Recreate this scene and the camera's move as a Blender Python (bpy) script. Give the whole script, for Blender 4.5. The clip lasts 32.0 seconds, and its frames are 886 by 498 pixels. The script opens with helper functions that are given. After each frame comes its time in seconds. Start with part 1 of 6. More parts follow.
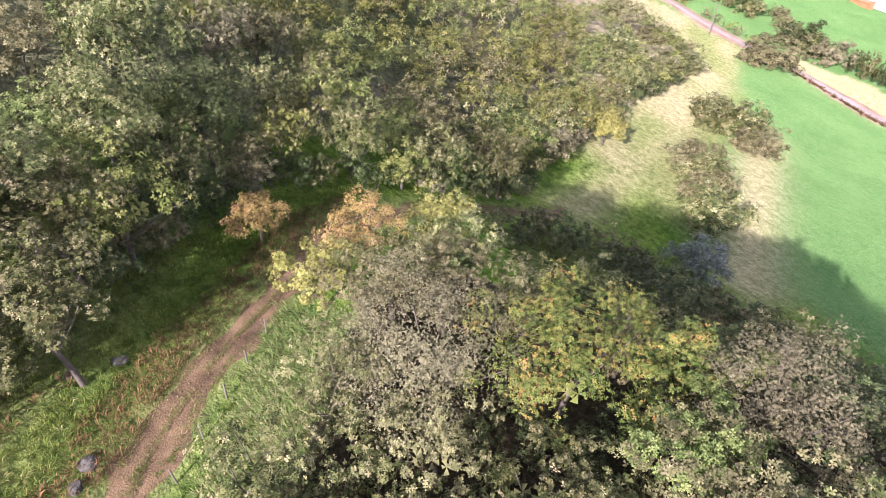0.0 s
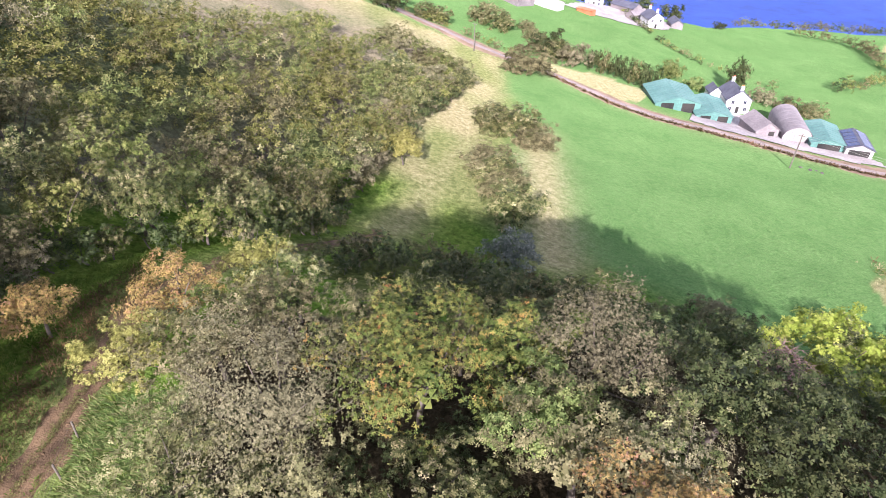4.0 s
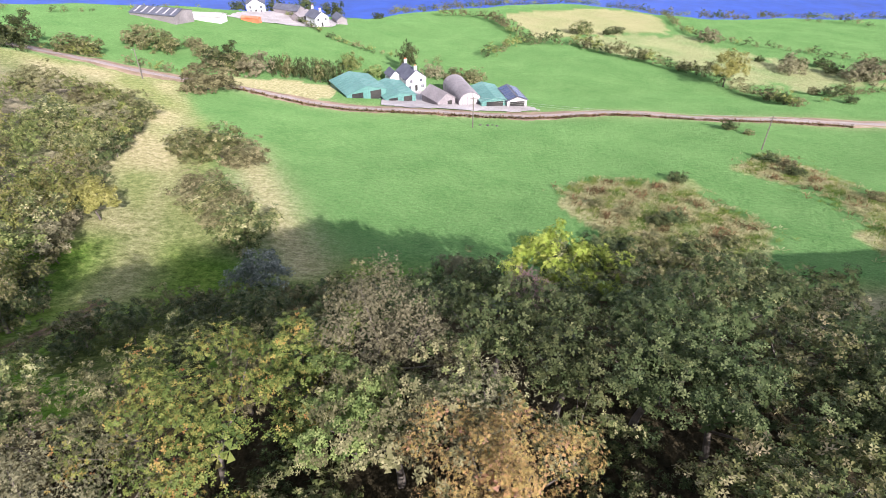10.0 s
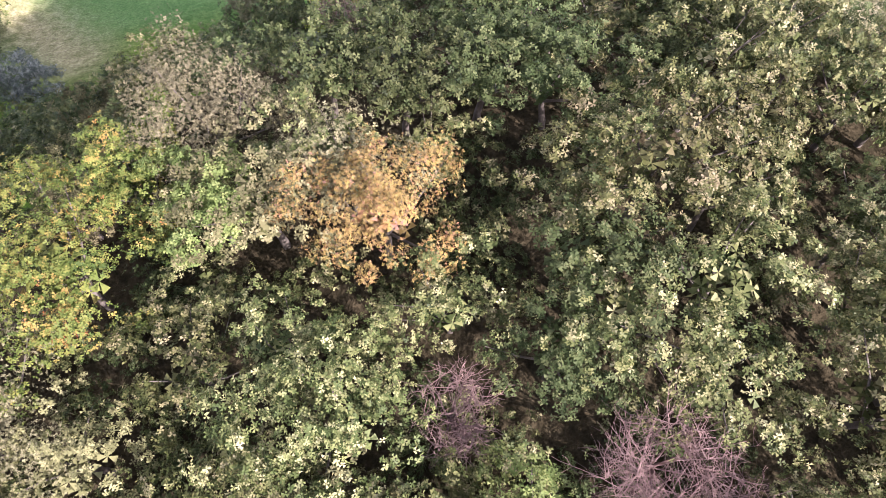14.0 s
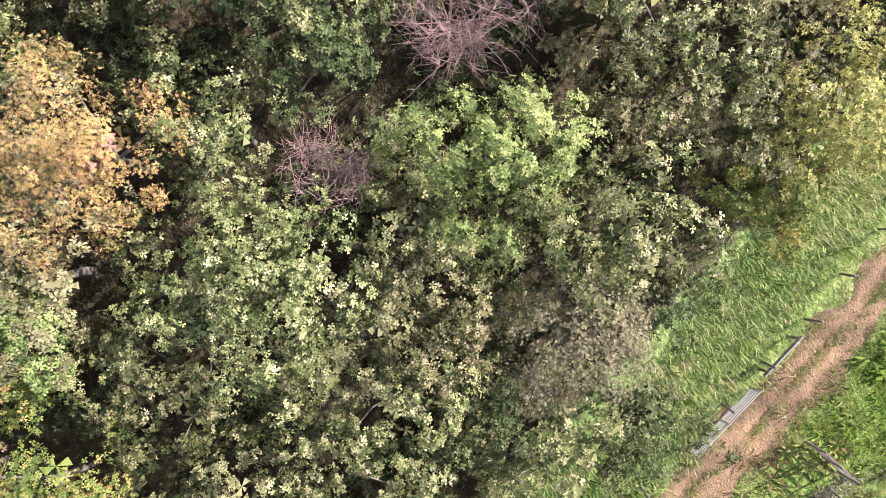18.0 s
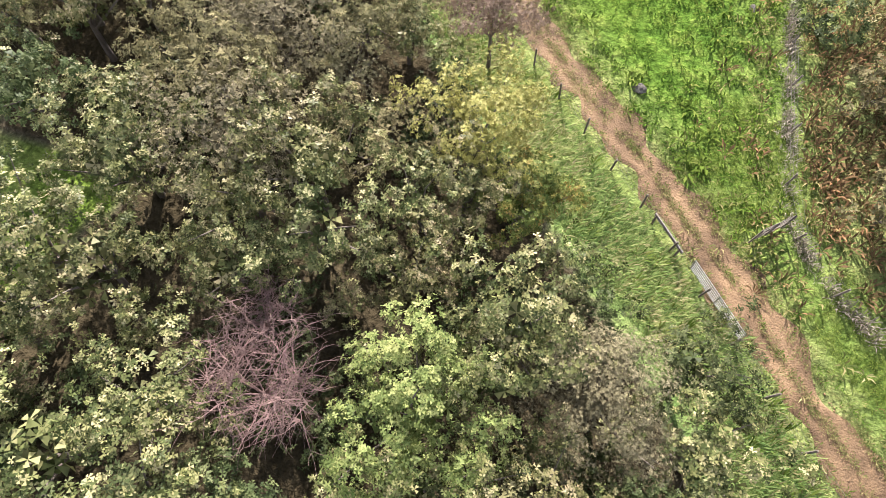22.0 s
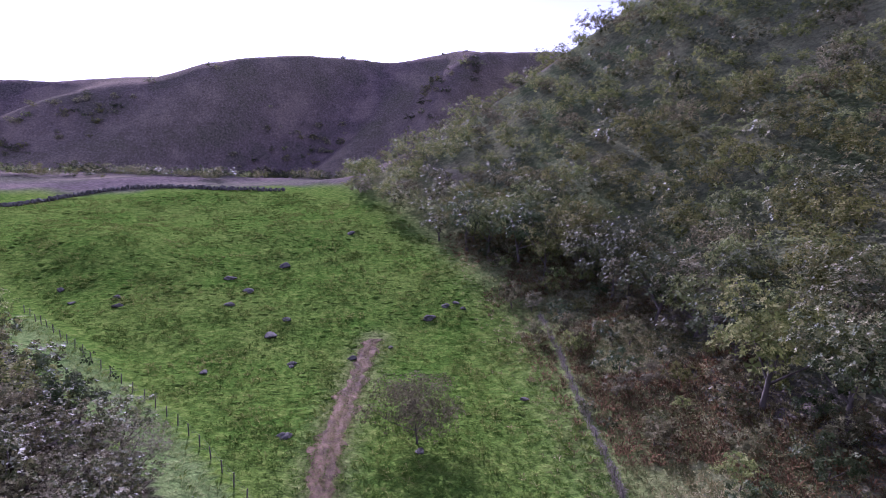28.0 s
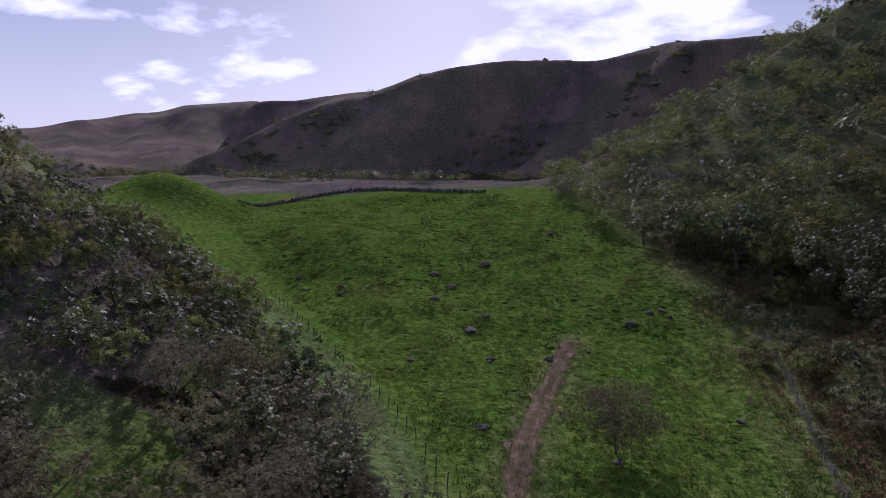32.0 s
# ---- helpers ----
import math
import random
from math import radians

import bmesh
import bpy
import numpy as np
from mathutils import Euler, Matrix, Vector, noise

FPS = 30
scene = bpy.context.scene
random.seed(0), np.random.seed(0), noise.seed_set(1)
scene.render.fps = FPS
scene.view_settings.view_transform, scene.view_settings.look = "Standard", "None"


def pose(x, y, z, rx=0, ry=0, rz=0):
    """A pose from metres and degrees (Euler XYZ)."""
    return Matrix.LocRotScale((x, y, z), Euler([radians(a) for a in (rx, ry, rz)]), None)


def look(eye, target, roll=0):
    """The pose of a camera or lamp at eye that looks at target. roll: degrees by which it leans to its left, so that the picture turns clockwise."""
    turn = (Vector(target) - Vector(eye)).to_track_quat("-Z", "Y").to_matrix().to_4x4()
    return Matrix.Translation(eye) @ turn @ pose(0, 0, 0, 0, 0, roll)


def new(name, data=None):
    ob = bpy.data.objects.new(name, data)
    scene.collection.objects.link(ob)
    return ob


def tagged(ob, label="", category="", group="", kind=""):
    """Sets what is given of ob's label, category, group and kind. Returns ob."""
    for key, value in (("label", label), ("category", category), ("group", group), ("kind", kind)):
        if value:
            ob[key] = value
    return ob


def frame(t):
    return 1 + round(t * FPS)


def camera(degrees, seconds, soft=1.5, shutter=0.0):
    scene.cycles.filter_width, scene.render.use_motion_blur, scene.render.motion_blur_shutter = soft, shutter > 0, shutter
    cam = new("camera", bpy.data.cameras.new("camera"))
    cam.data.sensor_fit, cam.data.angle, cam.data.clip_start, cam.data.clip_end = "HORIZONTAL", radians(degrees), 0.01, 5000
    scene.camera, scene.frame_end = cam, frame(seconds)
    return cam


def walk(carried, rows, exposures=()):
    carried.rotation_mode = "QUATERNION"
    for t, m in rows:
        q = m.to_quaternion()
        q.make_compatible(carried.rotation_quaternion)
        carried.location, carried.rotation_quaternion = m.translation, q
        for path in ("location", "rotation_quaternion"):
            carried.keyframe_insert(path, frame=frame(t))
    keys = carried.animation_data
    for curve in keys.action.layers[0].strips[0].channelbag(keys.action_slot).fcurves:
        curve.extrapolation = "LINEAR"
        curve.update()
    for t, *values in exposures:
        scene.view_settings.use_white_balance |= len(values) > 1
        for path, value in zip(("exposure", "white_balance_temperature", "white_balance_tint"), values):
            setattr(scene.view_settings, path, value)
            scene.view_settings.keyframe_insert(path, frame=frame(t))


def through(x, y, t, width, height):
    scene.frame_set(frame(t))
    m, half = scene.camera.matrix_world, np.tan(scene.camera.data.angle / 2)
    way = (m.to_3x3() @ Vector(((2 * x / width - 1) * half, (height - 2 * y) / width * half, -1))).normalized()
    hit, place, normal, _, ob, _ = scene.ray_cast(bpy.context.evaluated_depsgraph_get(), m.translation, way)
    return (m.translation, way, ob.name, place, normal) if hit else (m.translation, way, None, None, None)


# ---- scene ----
SECONDS = 32.0
cam = camera(75.52, SECONDS, 0.6)
PATH = [
    (0.0, -0.091, -0.025, 22.153, 50.77, -0.08, 48.40),
    (0.5, -0.122, -0.089, 22.153, 50.80, -0.00, 45.96),
    (1.0, -0.166, -0.149, 22.153, 50.77, -0.08, 43.66),
    (1.5, -0.130, -0.194, 22.140, 50.81, -0.01, 41.52),
    (2.0, -0.066, -0.235, 22.118, 50.92, 0.11, 39.42),
    (2.5, 0.002, -0.233, 22.071, 50.98, 0.21, 36.91),
    (3.0, 0.103, -0.188, 22.024, 51.62, 0.06, 33.75),
    (3.5, 0.196, -0.139, 22.000, 52.78, -0.18, 30.30),
    (4.0, 0.255, -0.079, 21.972, 53.89, -0.35, 26.93),
    (4.5, 0.276, -0.042, 21.925, 54.40, -0.33, 23.89),
    (6.5, 0.120, 0.071, 21.677, 54.67, 0.00, 13.74),
    (7.0, 0.089, 0.022, 21.737, 54.72, -0.09, 11.08),
    (7.5, 0.080, -0.038, 21.808, 54.78, -0.07, 8.34),
    (8.0, 0.060, -0.091, 21.836, 54.82, -0.12, 5.66),
    (8.5, 0.005, -0.128, 21.796, 54.89, -0.24, 2.95),
    (9.0, -0.063, -0.168, 21.735, 54.94, -0.39, 0.33),
    (9.5, -0.084, -0.173, 21.727, 54.78, -0.35, -2.27),
    (10.0, -0.096, -0.143, 21.749, 54.49, -0.12, -4.32),
    (10.5, -0.130, -0.082, 21.747, 53.60, 0.16, -5.72),
    (11.0, -0.153, 0.018, 21.719, 51.81, 0.36, -6.45),
    (11.5, -0.222, 0.097, 21.776, 48.58, -0.12, -6.68),
    (12.0, -0.203, 0.158, 21.792, 44.70, -0.34, -7.24),
    (12.5, -0.129, 0.216, 21.811, 40.59, -0.35, -9.47),
    (13.0, -0.052, 0.228, 21.786, 36.40, -0.13, -14.18),
    (13.5, -0.016, 0.268, 21.718, 31.96, 0.36, -20.88),
    (14.0, -0.079, 0.278, 21.677, 27.25, 0.42, -28.29),
    (14.5, -0.049, 0.226, 21.630, 22.74, 0.34, -35.62),
    (15.0, -0.038, 0.084, 21.629, 18.57, 0.01, -43.06),
    (15.5, -0.083, -0.055, 21.684, 14.21, -0.33, -50.92),
    (17.5, -0.437, -0.379, 21.694, -0.97, 0.85, -86.40),
    (18.0, -0.410, -0.256, 21.705, -1.56, 0.93, -94.83),
    (18.5, -0.394, -0.135, 21.711, -2.21, 1.02, -103.54),
    (19.0, -0.454, -0.054, 21.684, -2.78, 0.93, -112.49),
    (19.5, -0.543, 0.030, 21.705, -3.62, 0.60, -122.65),
    (20.0, -0.482, 0.078, 21.766, -2.00, 0.37, -134.61),
    (20.5, -0.316, 0.229, 21.867, 3.81, 0.52, -147.28),
    (21.0, -0.086, 0.211, 21.893, 10.20, 1.17, -157.41),
    (21.5, -0.007, 0.175, 21.963, 16.71, 0.54, -161.11),
    (22.0, 0.062, 0.227, 21.995, 22.99, -0.42, -162.19),
    (22.5, 0.141, 0.256, 22.011, 28.93, -0.52, -162.97),
    (23.0, 0.171, 0.299, 22.047, 35.09, -0.43, -163.62),
    (23.5, 0.167, 0.316, 22.005, 41.42, -0.15, -164.24),
    (24.0, 0.235, 0.299, 22.063, 47.42, -0.05, -164.81),
    (24.5, 0.332, 0.286, 22.131, 53.47, -0.05, -165.41),
    (25.0, 0.375, 0.261, 22.214, 60.45, 0.05, -165.82),
    (25.5, 0.394, 0.245, 22.241, 69.88, 0.07, -166.51),
    (26.0, 0.401, 0.321, 22.238, 79.55, -0.20, -168.24),
    (26.5, 0.419, 0.318, 22.238, 81.65, -0.50, -171.24),
    (28.5, 0.096, 0.345, 22.201, 80.71, -1.03, -176.93),
    (29.0, 0.092, 0.326, 22.204, 80.69, -0.49, -168.88),
    (29.5, 0.110, 0.401, 22.120, 80.90, -0.02, -161.58),
    (30.0, 0.180, 0.460, 22.059, 80.82, -0.09, -158.75),
    (30.5, 0.256, 0.511, 21.988, 81.00, 0.18, -158.12),
    (31.0, 0.329, 0.509, 21.949, 81.12, 0.33, -157.57),
    (31.5, 0.443, 0.487, 21.956, 81.13, 0.31, -157.17),
    (32.0, 0.521, 0.457, 21.976, 81.08, 0.42, -157.15),
]
EXPOSURES = [(0.0, 1.75, 5850, 30), (4.0, 1.52, 5850, 26), (6.5, 1.32, 5800, 20), (12.6, 1.34, 5950, 18), (14.0, 2.05, 5950, 30), (15.5, 2.12, 5900, 32), (17.5, 2.1, 5950, 24), (22.0, 2.08, 6250, 18), (24.0, 2.15, 6200, 22),
             (25.3, 2.18, 5900, 32), (26.2, 2.25, 4850, 62), (27.5, 1.2, 4950, 58), (28.5, 0.48, 5050, 54), (29.5, 0.0, 5200, 45), (30.5, -0.33, 5300, 38), (32.0, -0.42, 5300, 37)]
walk(cam, [(t, pose(x, y, z, rx, ry, rz)) for t, x, y, z, rx, ry, rz in PATH], EXPOSURES)

# ---------------------------------------------------------------- world and sun
SUN_HEADING, SUN_HEIGHT = 158.0, 29.0


def make_world():
    w = bpy.data.worlds.new("sky")
    scene.world = w
    w.use_nodes = True
    nt = w.node_tree
    n, l = nt.nodes, nt.links
    n.clear()
    out = n.new("ShaderNodeOutputWorld")
    bg = n.new("ShaderNodeBackground")
    bg.inputs["Strength"].default_value = 0.05
    sky = n.new("ShaderNodeTexSky")
    sky.sky_type = "NISHITA"
    sky.sun_disc = False
    sky.sun_elevation = radians(SUN_HEIGHT)
    sky.sun_rotation = radians(SUN_HEADING)
    sky.air_density, sky.dust_density, sky.ozone_density = 1.2, 1.0, 1.5
    # broken cumulus: noise on the plane of the clouds
    tc = n.new("ShaderNodeTexCoord")
    sep = n.new("ShaderNodeSeparateXYZ")
    l.new(tc.outputs["Generated"], sep.inputs[0])
    up = n.new("ShaderNodeMath")
    up.operation = "MAXIMUM"
    up.inputs[1].default_value = 0.0
    l.new(sep.outputs["Z"], up.inputs[0])
    add = n.new("ShaderNodeMath")
    add.inputs[1].default_value = 0.24
    l.new(up.outputs[0], add.inputs[0])
    div = n.new("ShaderNodeVectorMath")
    div.operation = "DIVIDE"
    comb = n.new("ShaderNodeCombineXYZ")
    for k in range(3):
        l.new(add.outputs[0], comb.inputs[k])
    l.new(tc.outputs["Generated"], div.inputs[0])
    l.new(comb.outputs[0], div.inputs[1])
    noi = n.new("ShaderNodeTexNoise")
    noi.inputs["Scale"].default_value = 1.6
    noi.inputs["Detail"].default_value = 7.0
    noi.inputs["Roughness"].default_value = 0.55
    l.new(div.outputs[0], noi.inputs["Vector"])
    ramp = n.new("ShaderNodeValToRGB")
    ramp.color_ramp.elements[0].position, ramp.color_ramp.elements[1].position = 0.51, 0.62
    ramp.color_ramp.elements[0].color = (0.04, 0.04, 0.04, 1)
    l.new(noi.outputs["Fac"], ramp.inputs[0])
    mix = n.new("ShaderNodeMix")
    mix.data_type = "RGBA"
    # bright haze low over the horizon
    low = n.new("ShaderNodeMapRange")
    for key, value in (("From Min", 0.0), ("From Max", 0.42), ("To Min", 0.6), ("To Max", 0.0)):
        low.inputs[key].default_value = value
    l.new(up.outputs[0], low.inputs["Value"])
    veil = n.new("ShaderNodeMath")
    veil.operation = "MAXIMUM"
    l.new(low.outputs["Result"], veil.inputs[0])
    l.new(ramp.outputs["Color"], veil.inputs[1])
    l.new(veil.outputs[0], mix.inputs["Factor"])
    l.new(sky.outputs[0], mix.inputs["A"])
    mix.inputs["B"].default_value = (27, 27, 27.3, 1)
    l.new(mix.outputs["Result"], bg.inputs["Color"])
    l.new(bg.outputs[0], out.inputs["Surface"])


make_world()
sun = new("sun", bpy.data.lights.new("sun", "SUN"))
sun.data.energy, sun.data.angle, sun.data.color = 5.0, radians(0.6), (1.0, 0.94, 0.84)
sh, se = radians(SUN_HEADING), radians(SUN_HEIGHT)
sun.matrix_world = look((math.sin(sh) * math.cos(se) * 100, math.cos(sh) * math.cos(se) * 100, math.sin(se) * 100), (0, 0, 0))


# ---------------------------------------------------------------- materials
def mat(name, build, rough=0.8, spec=0.3):
    m = bpy.data.materials.new(name)
    m.use_nodes = True
    nt = m.node_tree
    b = nt.nodes["Principled BSDF"]
    b.inputs["Roughness"].default_value = rough
    b.inputs["Specular IOR Level"].default_value = spec
    build(nt, b)
    return m


def noise_tex(nt, scale, detail=4.0, rough=0.55, space="Object", stretch=None):
    tc = nt.nodes.new("ShaderNodeNewGeometry" if space == "World" else "ShaderNodeTexCoord")
    t = nt.nodes.new("ShaderNodeTexNoise")
    t.inputs["Scale"].default_value, t.inputs["Detail"].default_value, t.inputs["Roughness"].default_value = scale, detail, rough
    src = tc.outputs["Position" if space == "World" else space]
    if stretch:
        mp = nt.nodes.new("ShaderNodeMapping")
        mp.inputs["Scale"].default_value = stretch
        nt.links.new(src, mp.inputs["Vector"])
        src = mp.outputs[0]
    nt.links.new(src, t.inputs["Vector"])
    return t


def ramp_of(nt, src, stops):
    r = nt.nodes.new("ShaderNodeValToRGB")
    e = r.color_ramp.elements
    while len(e) < len(stops):
        e.new(0.5)
    for k, (p, c) in enumerate(stops):
        e[k].position, e[k].color = p, (*c, 1)
    nt.links.new(src, r.inputs[0])
    return r.outputs["Color"]


def mixed(nt, fac, a, b, mode="MIX"):
    m = nt.nodes.new("ShaderNodeMix")
    m.data_type, m.blend_type = "RGBA", mode
    for key, v in (("Factor", fac), ("A", a), ("B", b)):
        s = m.inputs[key] if key != "Factor" else m.inputs[0]
        if key != "Factor":
            s = [i for i in m.inputs if i.name == key and i.type == "RGBA"][0]
        if isinstance(v, (int, float)):
            s.default_value = v
        elif isinstance(v, tuple):
            s.default_value = (*v, 1)
        else:
            nt.links.new(v, s)
    return [o for o in m.outputs if o.type == "RGBA"][0]


def bumped(nt, b, src, strength=0.4, distance=0.05):
    n = nt.nodes.new("ShaderNodeBump")
    n.inputs["Strength"].default_value, n.inputs["Distance"].default_value = strength, distance
    nt.links.new(src, n.inputs["Height"])
    nt.links.new(n.outputs[0], b.inputs["Normal"])


def plain(name, dark, light, scale=3.0, rough=0.8, bump=0.3, dist=0.02, spec=0.3, metal=0.0, stretch=None):
    """Two-tone surface with coarse stains and fine grain."""
    def build(nt, b):
        big, fine = noise_tex(nt, scale * 0.25, 3, stretch=stretch), noise_tex(nt, scale * 4, 5, stretch=stretch)
        col = ramp_of(nt, big.outputs["Fac"], [(0.3, dark), (0.7, light)])
        grain = ramp_of(nt, fine.outputs["Fac"], [(0.3, (0.7, 0.7, 0.7)), (0.7, (1.12, 1.12, 1.12))])
        nt.links.new(mixed(nt, 1.0, col, grain, "MULTIPLY"), b.inputs["Base Color"])
        b.inputs["Metallic"].default_value = metal
        bumped(nt, b, fine.outputs["Fac"], bump, dist)
    return mat(name, build, rough, spec)


def leaf_mat(name, stops, tint=0.25, through=0.26, rough=0.55, gloss=0.09):
    """Leaves: every leaf its own shade, every tree and every bough a little different."""
    m = bpy.data.materials.new(name)
    m.use_nodes = True
    nt = m.node_tree
    b = nt.nodes["Principled BSDF"]
    geo, info = nt.nodes.new("ShaderNodeNewGeometry"), nt.nodes.new("ShaderNodeObjectInfo")
    bough = noise_tex(nt, 0.7, 2)
    a = nt.nodes.new("ShaderNodeMath")
    a.operation = "MULTIPLY_ADD"
    nt.links.new(geo.outputs["Random Per Island"], a.inputs[0])
    a.inputs[1].default_value = 0.55
    nt.links.new(bough.outputs["Fac"], a.inputs[2])
    c = nt.nodes.new("ShaderNodeMath")
    c.operation = "SUBTRACT"
    nt.links.new(a.outputs[0], c.inputs[0])
    c.inputs[1].default_value = 0.28
    col = ramp_of(nt, c.outputs[0], stops)
    hsv = nt.nodes.new("ShaderNodeHueSaturation")
    for socket, base, span in (("Hue", 0.5 - 0.02 * tint * 4, 0.04 * tint * 4), ("Value", 1 - tint, 2 * tint)):
        f = nt.nodes.new("ShaderNodeMath")
        f.operation = "MULTIPLY_ADD"
        nt.links.new(info.outputs["Random"], f.inputs[0])
        f.inputs[1].default_value, f.inputs[2].default_value = span, base
        nt.links.new(f.outputs[0], hsv.inputs[socket])
    nt.links.new(col, hsv.inputs["Color"])
    nt.links.new(hsv.outputs[0], b.inputs["Base Color"])
    b.inputs["Roughness"].default_value = rough
    b.inputs["Specular IOR Level"].default_value = gloss
    tr = nt.nodes.new("ShaderNodeBsdfTranslucent")
    nt.links.new(hsv.outputs[0], tr.inputs["Color"])
    ms = nt.nodes.new("ShaderNodeMixShader")
    ms.inputs[0].default_value = through
    out = nt.nodes["Material Output"]
    nt.links.new(b.outputs[0], ms.inputs[1])
    nt.links.new(tr.outputs[0], ms.inputs[2])
    nt.links.new(ms.outputs[0], out.inputs["Surface"])
    return m


def ground_material():
    """Turf whose cover (dry grass, heath, meadow, bare soil, leaf mould with painted shade) is laid down in the mesh's
    'cover' attribute.
    """
    def build(nt, b):
        at = nt.nodes.new("ShaderNodeAttribute")
        at.attribute_name = "cover"
        sep = nt.nodes.new("ShaderNodeSeparateColor")
        nt.links.new(at.outputs["Color"], sep.inputs[0])
        tuft, patch, fine = noise_tex(nt, 1.1, 5, 0.65, "World"), noise_tex(nt, 0.09, 4, 0.6, "World"), noise_tex(nt, 5.0, 4, 0.6, "World")
        def cover(stops, tex):
            return ramp_of(nt, tex.outputs["Fac"], stops)
        turf = cover([(0.32, (0.02, 0.046, 0.006)), (0.5, (0.076, 0.132, 0.018)), (0.68, (0.17, 0.215, 0.042))], tuft)
        turf = mixed(nt, 0.35, turf, cover([(0.35, (0.045, 0.105, 0.014)), (0.65, (0.125, 0.16, 0.036))], patch))
        dry = cover([(0.3, (0.16, 0.15, 0.065)), (0.5, (0.29, 0.25, 0.135)), (0.7, (0.41, 0.35, 0.215))], tuft)
        heath = cover([(0.3, (0.04, 0.034, 0.032)), (0.5, (0.1, 0.084, 0.085)), (0.7, (0.2, 0.16, 0.145))], tuft)
        heath = mixed(nt, 0.4, heath, cover([(0.38, (0.05, 0.05, 0.03)), (0.5, (0.12, 0.085, 0.085)), (0.62, (0.27, 0.2, 0.16))], noise_tex(nt, 0.05, 5, 0.65, "World")))
        lush = cover([(0.3, (0.072, 0.148, 0.046)), (0.7, (0.112, 0.2, 0.068))], patch)
        lush = mixed(nt, 0.3, lush, cover([(0.35, (0.06, 0.125, 0.03)), (0.65, (0.145, 0.215, 0.08))], tuft))
        col = mixed(nt, sep.outputs[2], turf, lush)
        col = mixed(nt, sep.outputs[0], col, dry)
        col = mixed(nt, sep.outputs[1], col, heath)
        # dark tone of leaf mould, also used to paint shadow onto turf
        mould_and_shade = cover([(0.3, (0.02, 0.017, 0.01)), (0.7, (0.06, 0.048, 0.028))], tuft)
        col = mixed(nt, at.outputs["Alpha"], col, mould_and_shade)
        grain = cover([(0.3, (0.6, 0.6, 0.6)), (0.7, (1.3, 1.3, 1.3))], fine)
        turf_colour = mixed(nt, 1.0, col, grain, "MULTIPLY")
        nt.links.new(turf_colour, b.inputs["Base Color"])
        # the fine blades catch light from behind
        nt.links.new(turf_colour, b.inputs["Sheen Tint"])
        b.inputs["Sheen Weight"].default_value, b.inputs["Sheen Roughness"].default_value = 0.7, 0.4
        both = nt.nodes.new("ShaderNodeMath")
        both.inputs[1].default_value = 0.0
        nt.links.new(tuft.outputs["Fac"], both.inputs[0])
        bumped(nt, b, both.outputs[0], 0.9, 0.45)
    return mat("turf", build, 1.0, 0.0)


TURF = ground_material()
GREEN_LEAF = leaf_mat("olive_leaf", [(0.1, (0.024, 0.034, 0.01)), (0.4, (0.074, 0.086, 0.028)), (0.62, (0.15, 0.147, 0.056)), (0.85, (0.315, 0.275, 0.15))], 0.25, 0.18, 0.5, 0.11)
HILL_LEAF = leaf_mat("hillside_leaf", [(0.1, (0.05, 0.07, 0.018)), (0.4, (0.15, 0.175, 0.046)), (0.62, (0.235, 0.245, 0.075)), (0.85, (0.36, 0.34, 0.14))], 0.32, 0.3, 0.6, 0.03)
GREY_LEAF = leaf_mat("grey_leaf", [(0.1, (0.09, 0.082, 0.046)), (0.5, (0.17, 0.153, 0.088)), (0.85, (0.27, 0.24, 0.145))], 0.15, 0.2, 0.75, 0.04)
PALE_LEAF = leaf_mat("pale_leaf", [(0.1, (0.06, 0.075, 0.06)), (0.5, (0.15, 0.17, 0.14)), (0.85, (0.4, 0.42, 0.36))], 0.1)
FRESH_LEAF = leaf_mat("fresh_leaf", [(0.1, (0.07, 0.098, 0.028)), (0.5, (0.17, 0.205, 0.065)), (0.85, (0.31, 0.32, 0.12))], 0.2, 0.38)
LIME_LEAF = leaf_mat("lime_leaf", [(0.1, (0.12, 0.17, 0.02)), (0.5, (0.26, 0.33, 0.05)), (0.85, (0.40, 0.42, 0.1))], 0.1)
AMBER_LEAF = leaf_mat("amber_leaf", [(0.1, (0.09, 0.065, 0.035)), (0.35, (0.21, 0.14, 0.06)), (0.55, (0.34, 0.255, 0.08)), (0.75, (0.36, 0.205, 0.09)), (0.92, (0.34, 0.18, 0.155))], 0.08)
MIXED_LEAF = leaf_mat("turning_leaf", [(0.1, (0.04, 0.07, 0.016)), (0.4, (0.1, 0.135, 0.032)), (0.64, (0.185, 0.2, 0.05)), (0.84, (0.3, 0.21, 0.06)), (0.95, (0.34, 0.1, 0.045))], 0.1)
YELLOW_LEAF = leaf_mat("yellow_leaf", [(0.1, (0.1, 0.1, 0.027)), (0.5, (0.255, 0.25, 0.065)), (0.85, (0.42, 0.385, 0.14))], 0.15)
BLUSH_LEAF = leaf_mat("blush_leaf", [(0.1, (0.11, 0.075, 0.055)), (0.5, (0.2, 0.14, 0.1)), (0.85, (0.3, 0.215, 0.16))], 0.05)
BROWN_LEAF = leaf_mat("brown_leaf", [(0.1, (0.062, 0.058, 0.028)), (0.5, (0.16, 0.15, 0.072)), (0.85, (0.3, 0.265, 0.14))], 0.2, 0.3, 0.75, 0.03)
DARK_LEAF = leaf_mat("dark_leaf", [(0.1, (0.022, 0.033, 0.011)), (0.5, (0.06, 0.077, 0.028)), (0.85, (0.13, 0.14, 0.06))], 0.25)
BARK = plain("bark", (0.07, 0.055, 0.045), (0.16, 0.135, 0.11), 6, 0.9, 0.6, 0.02)
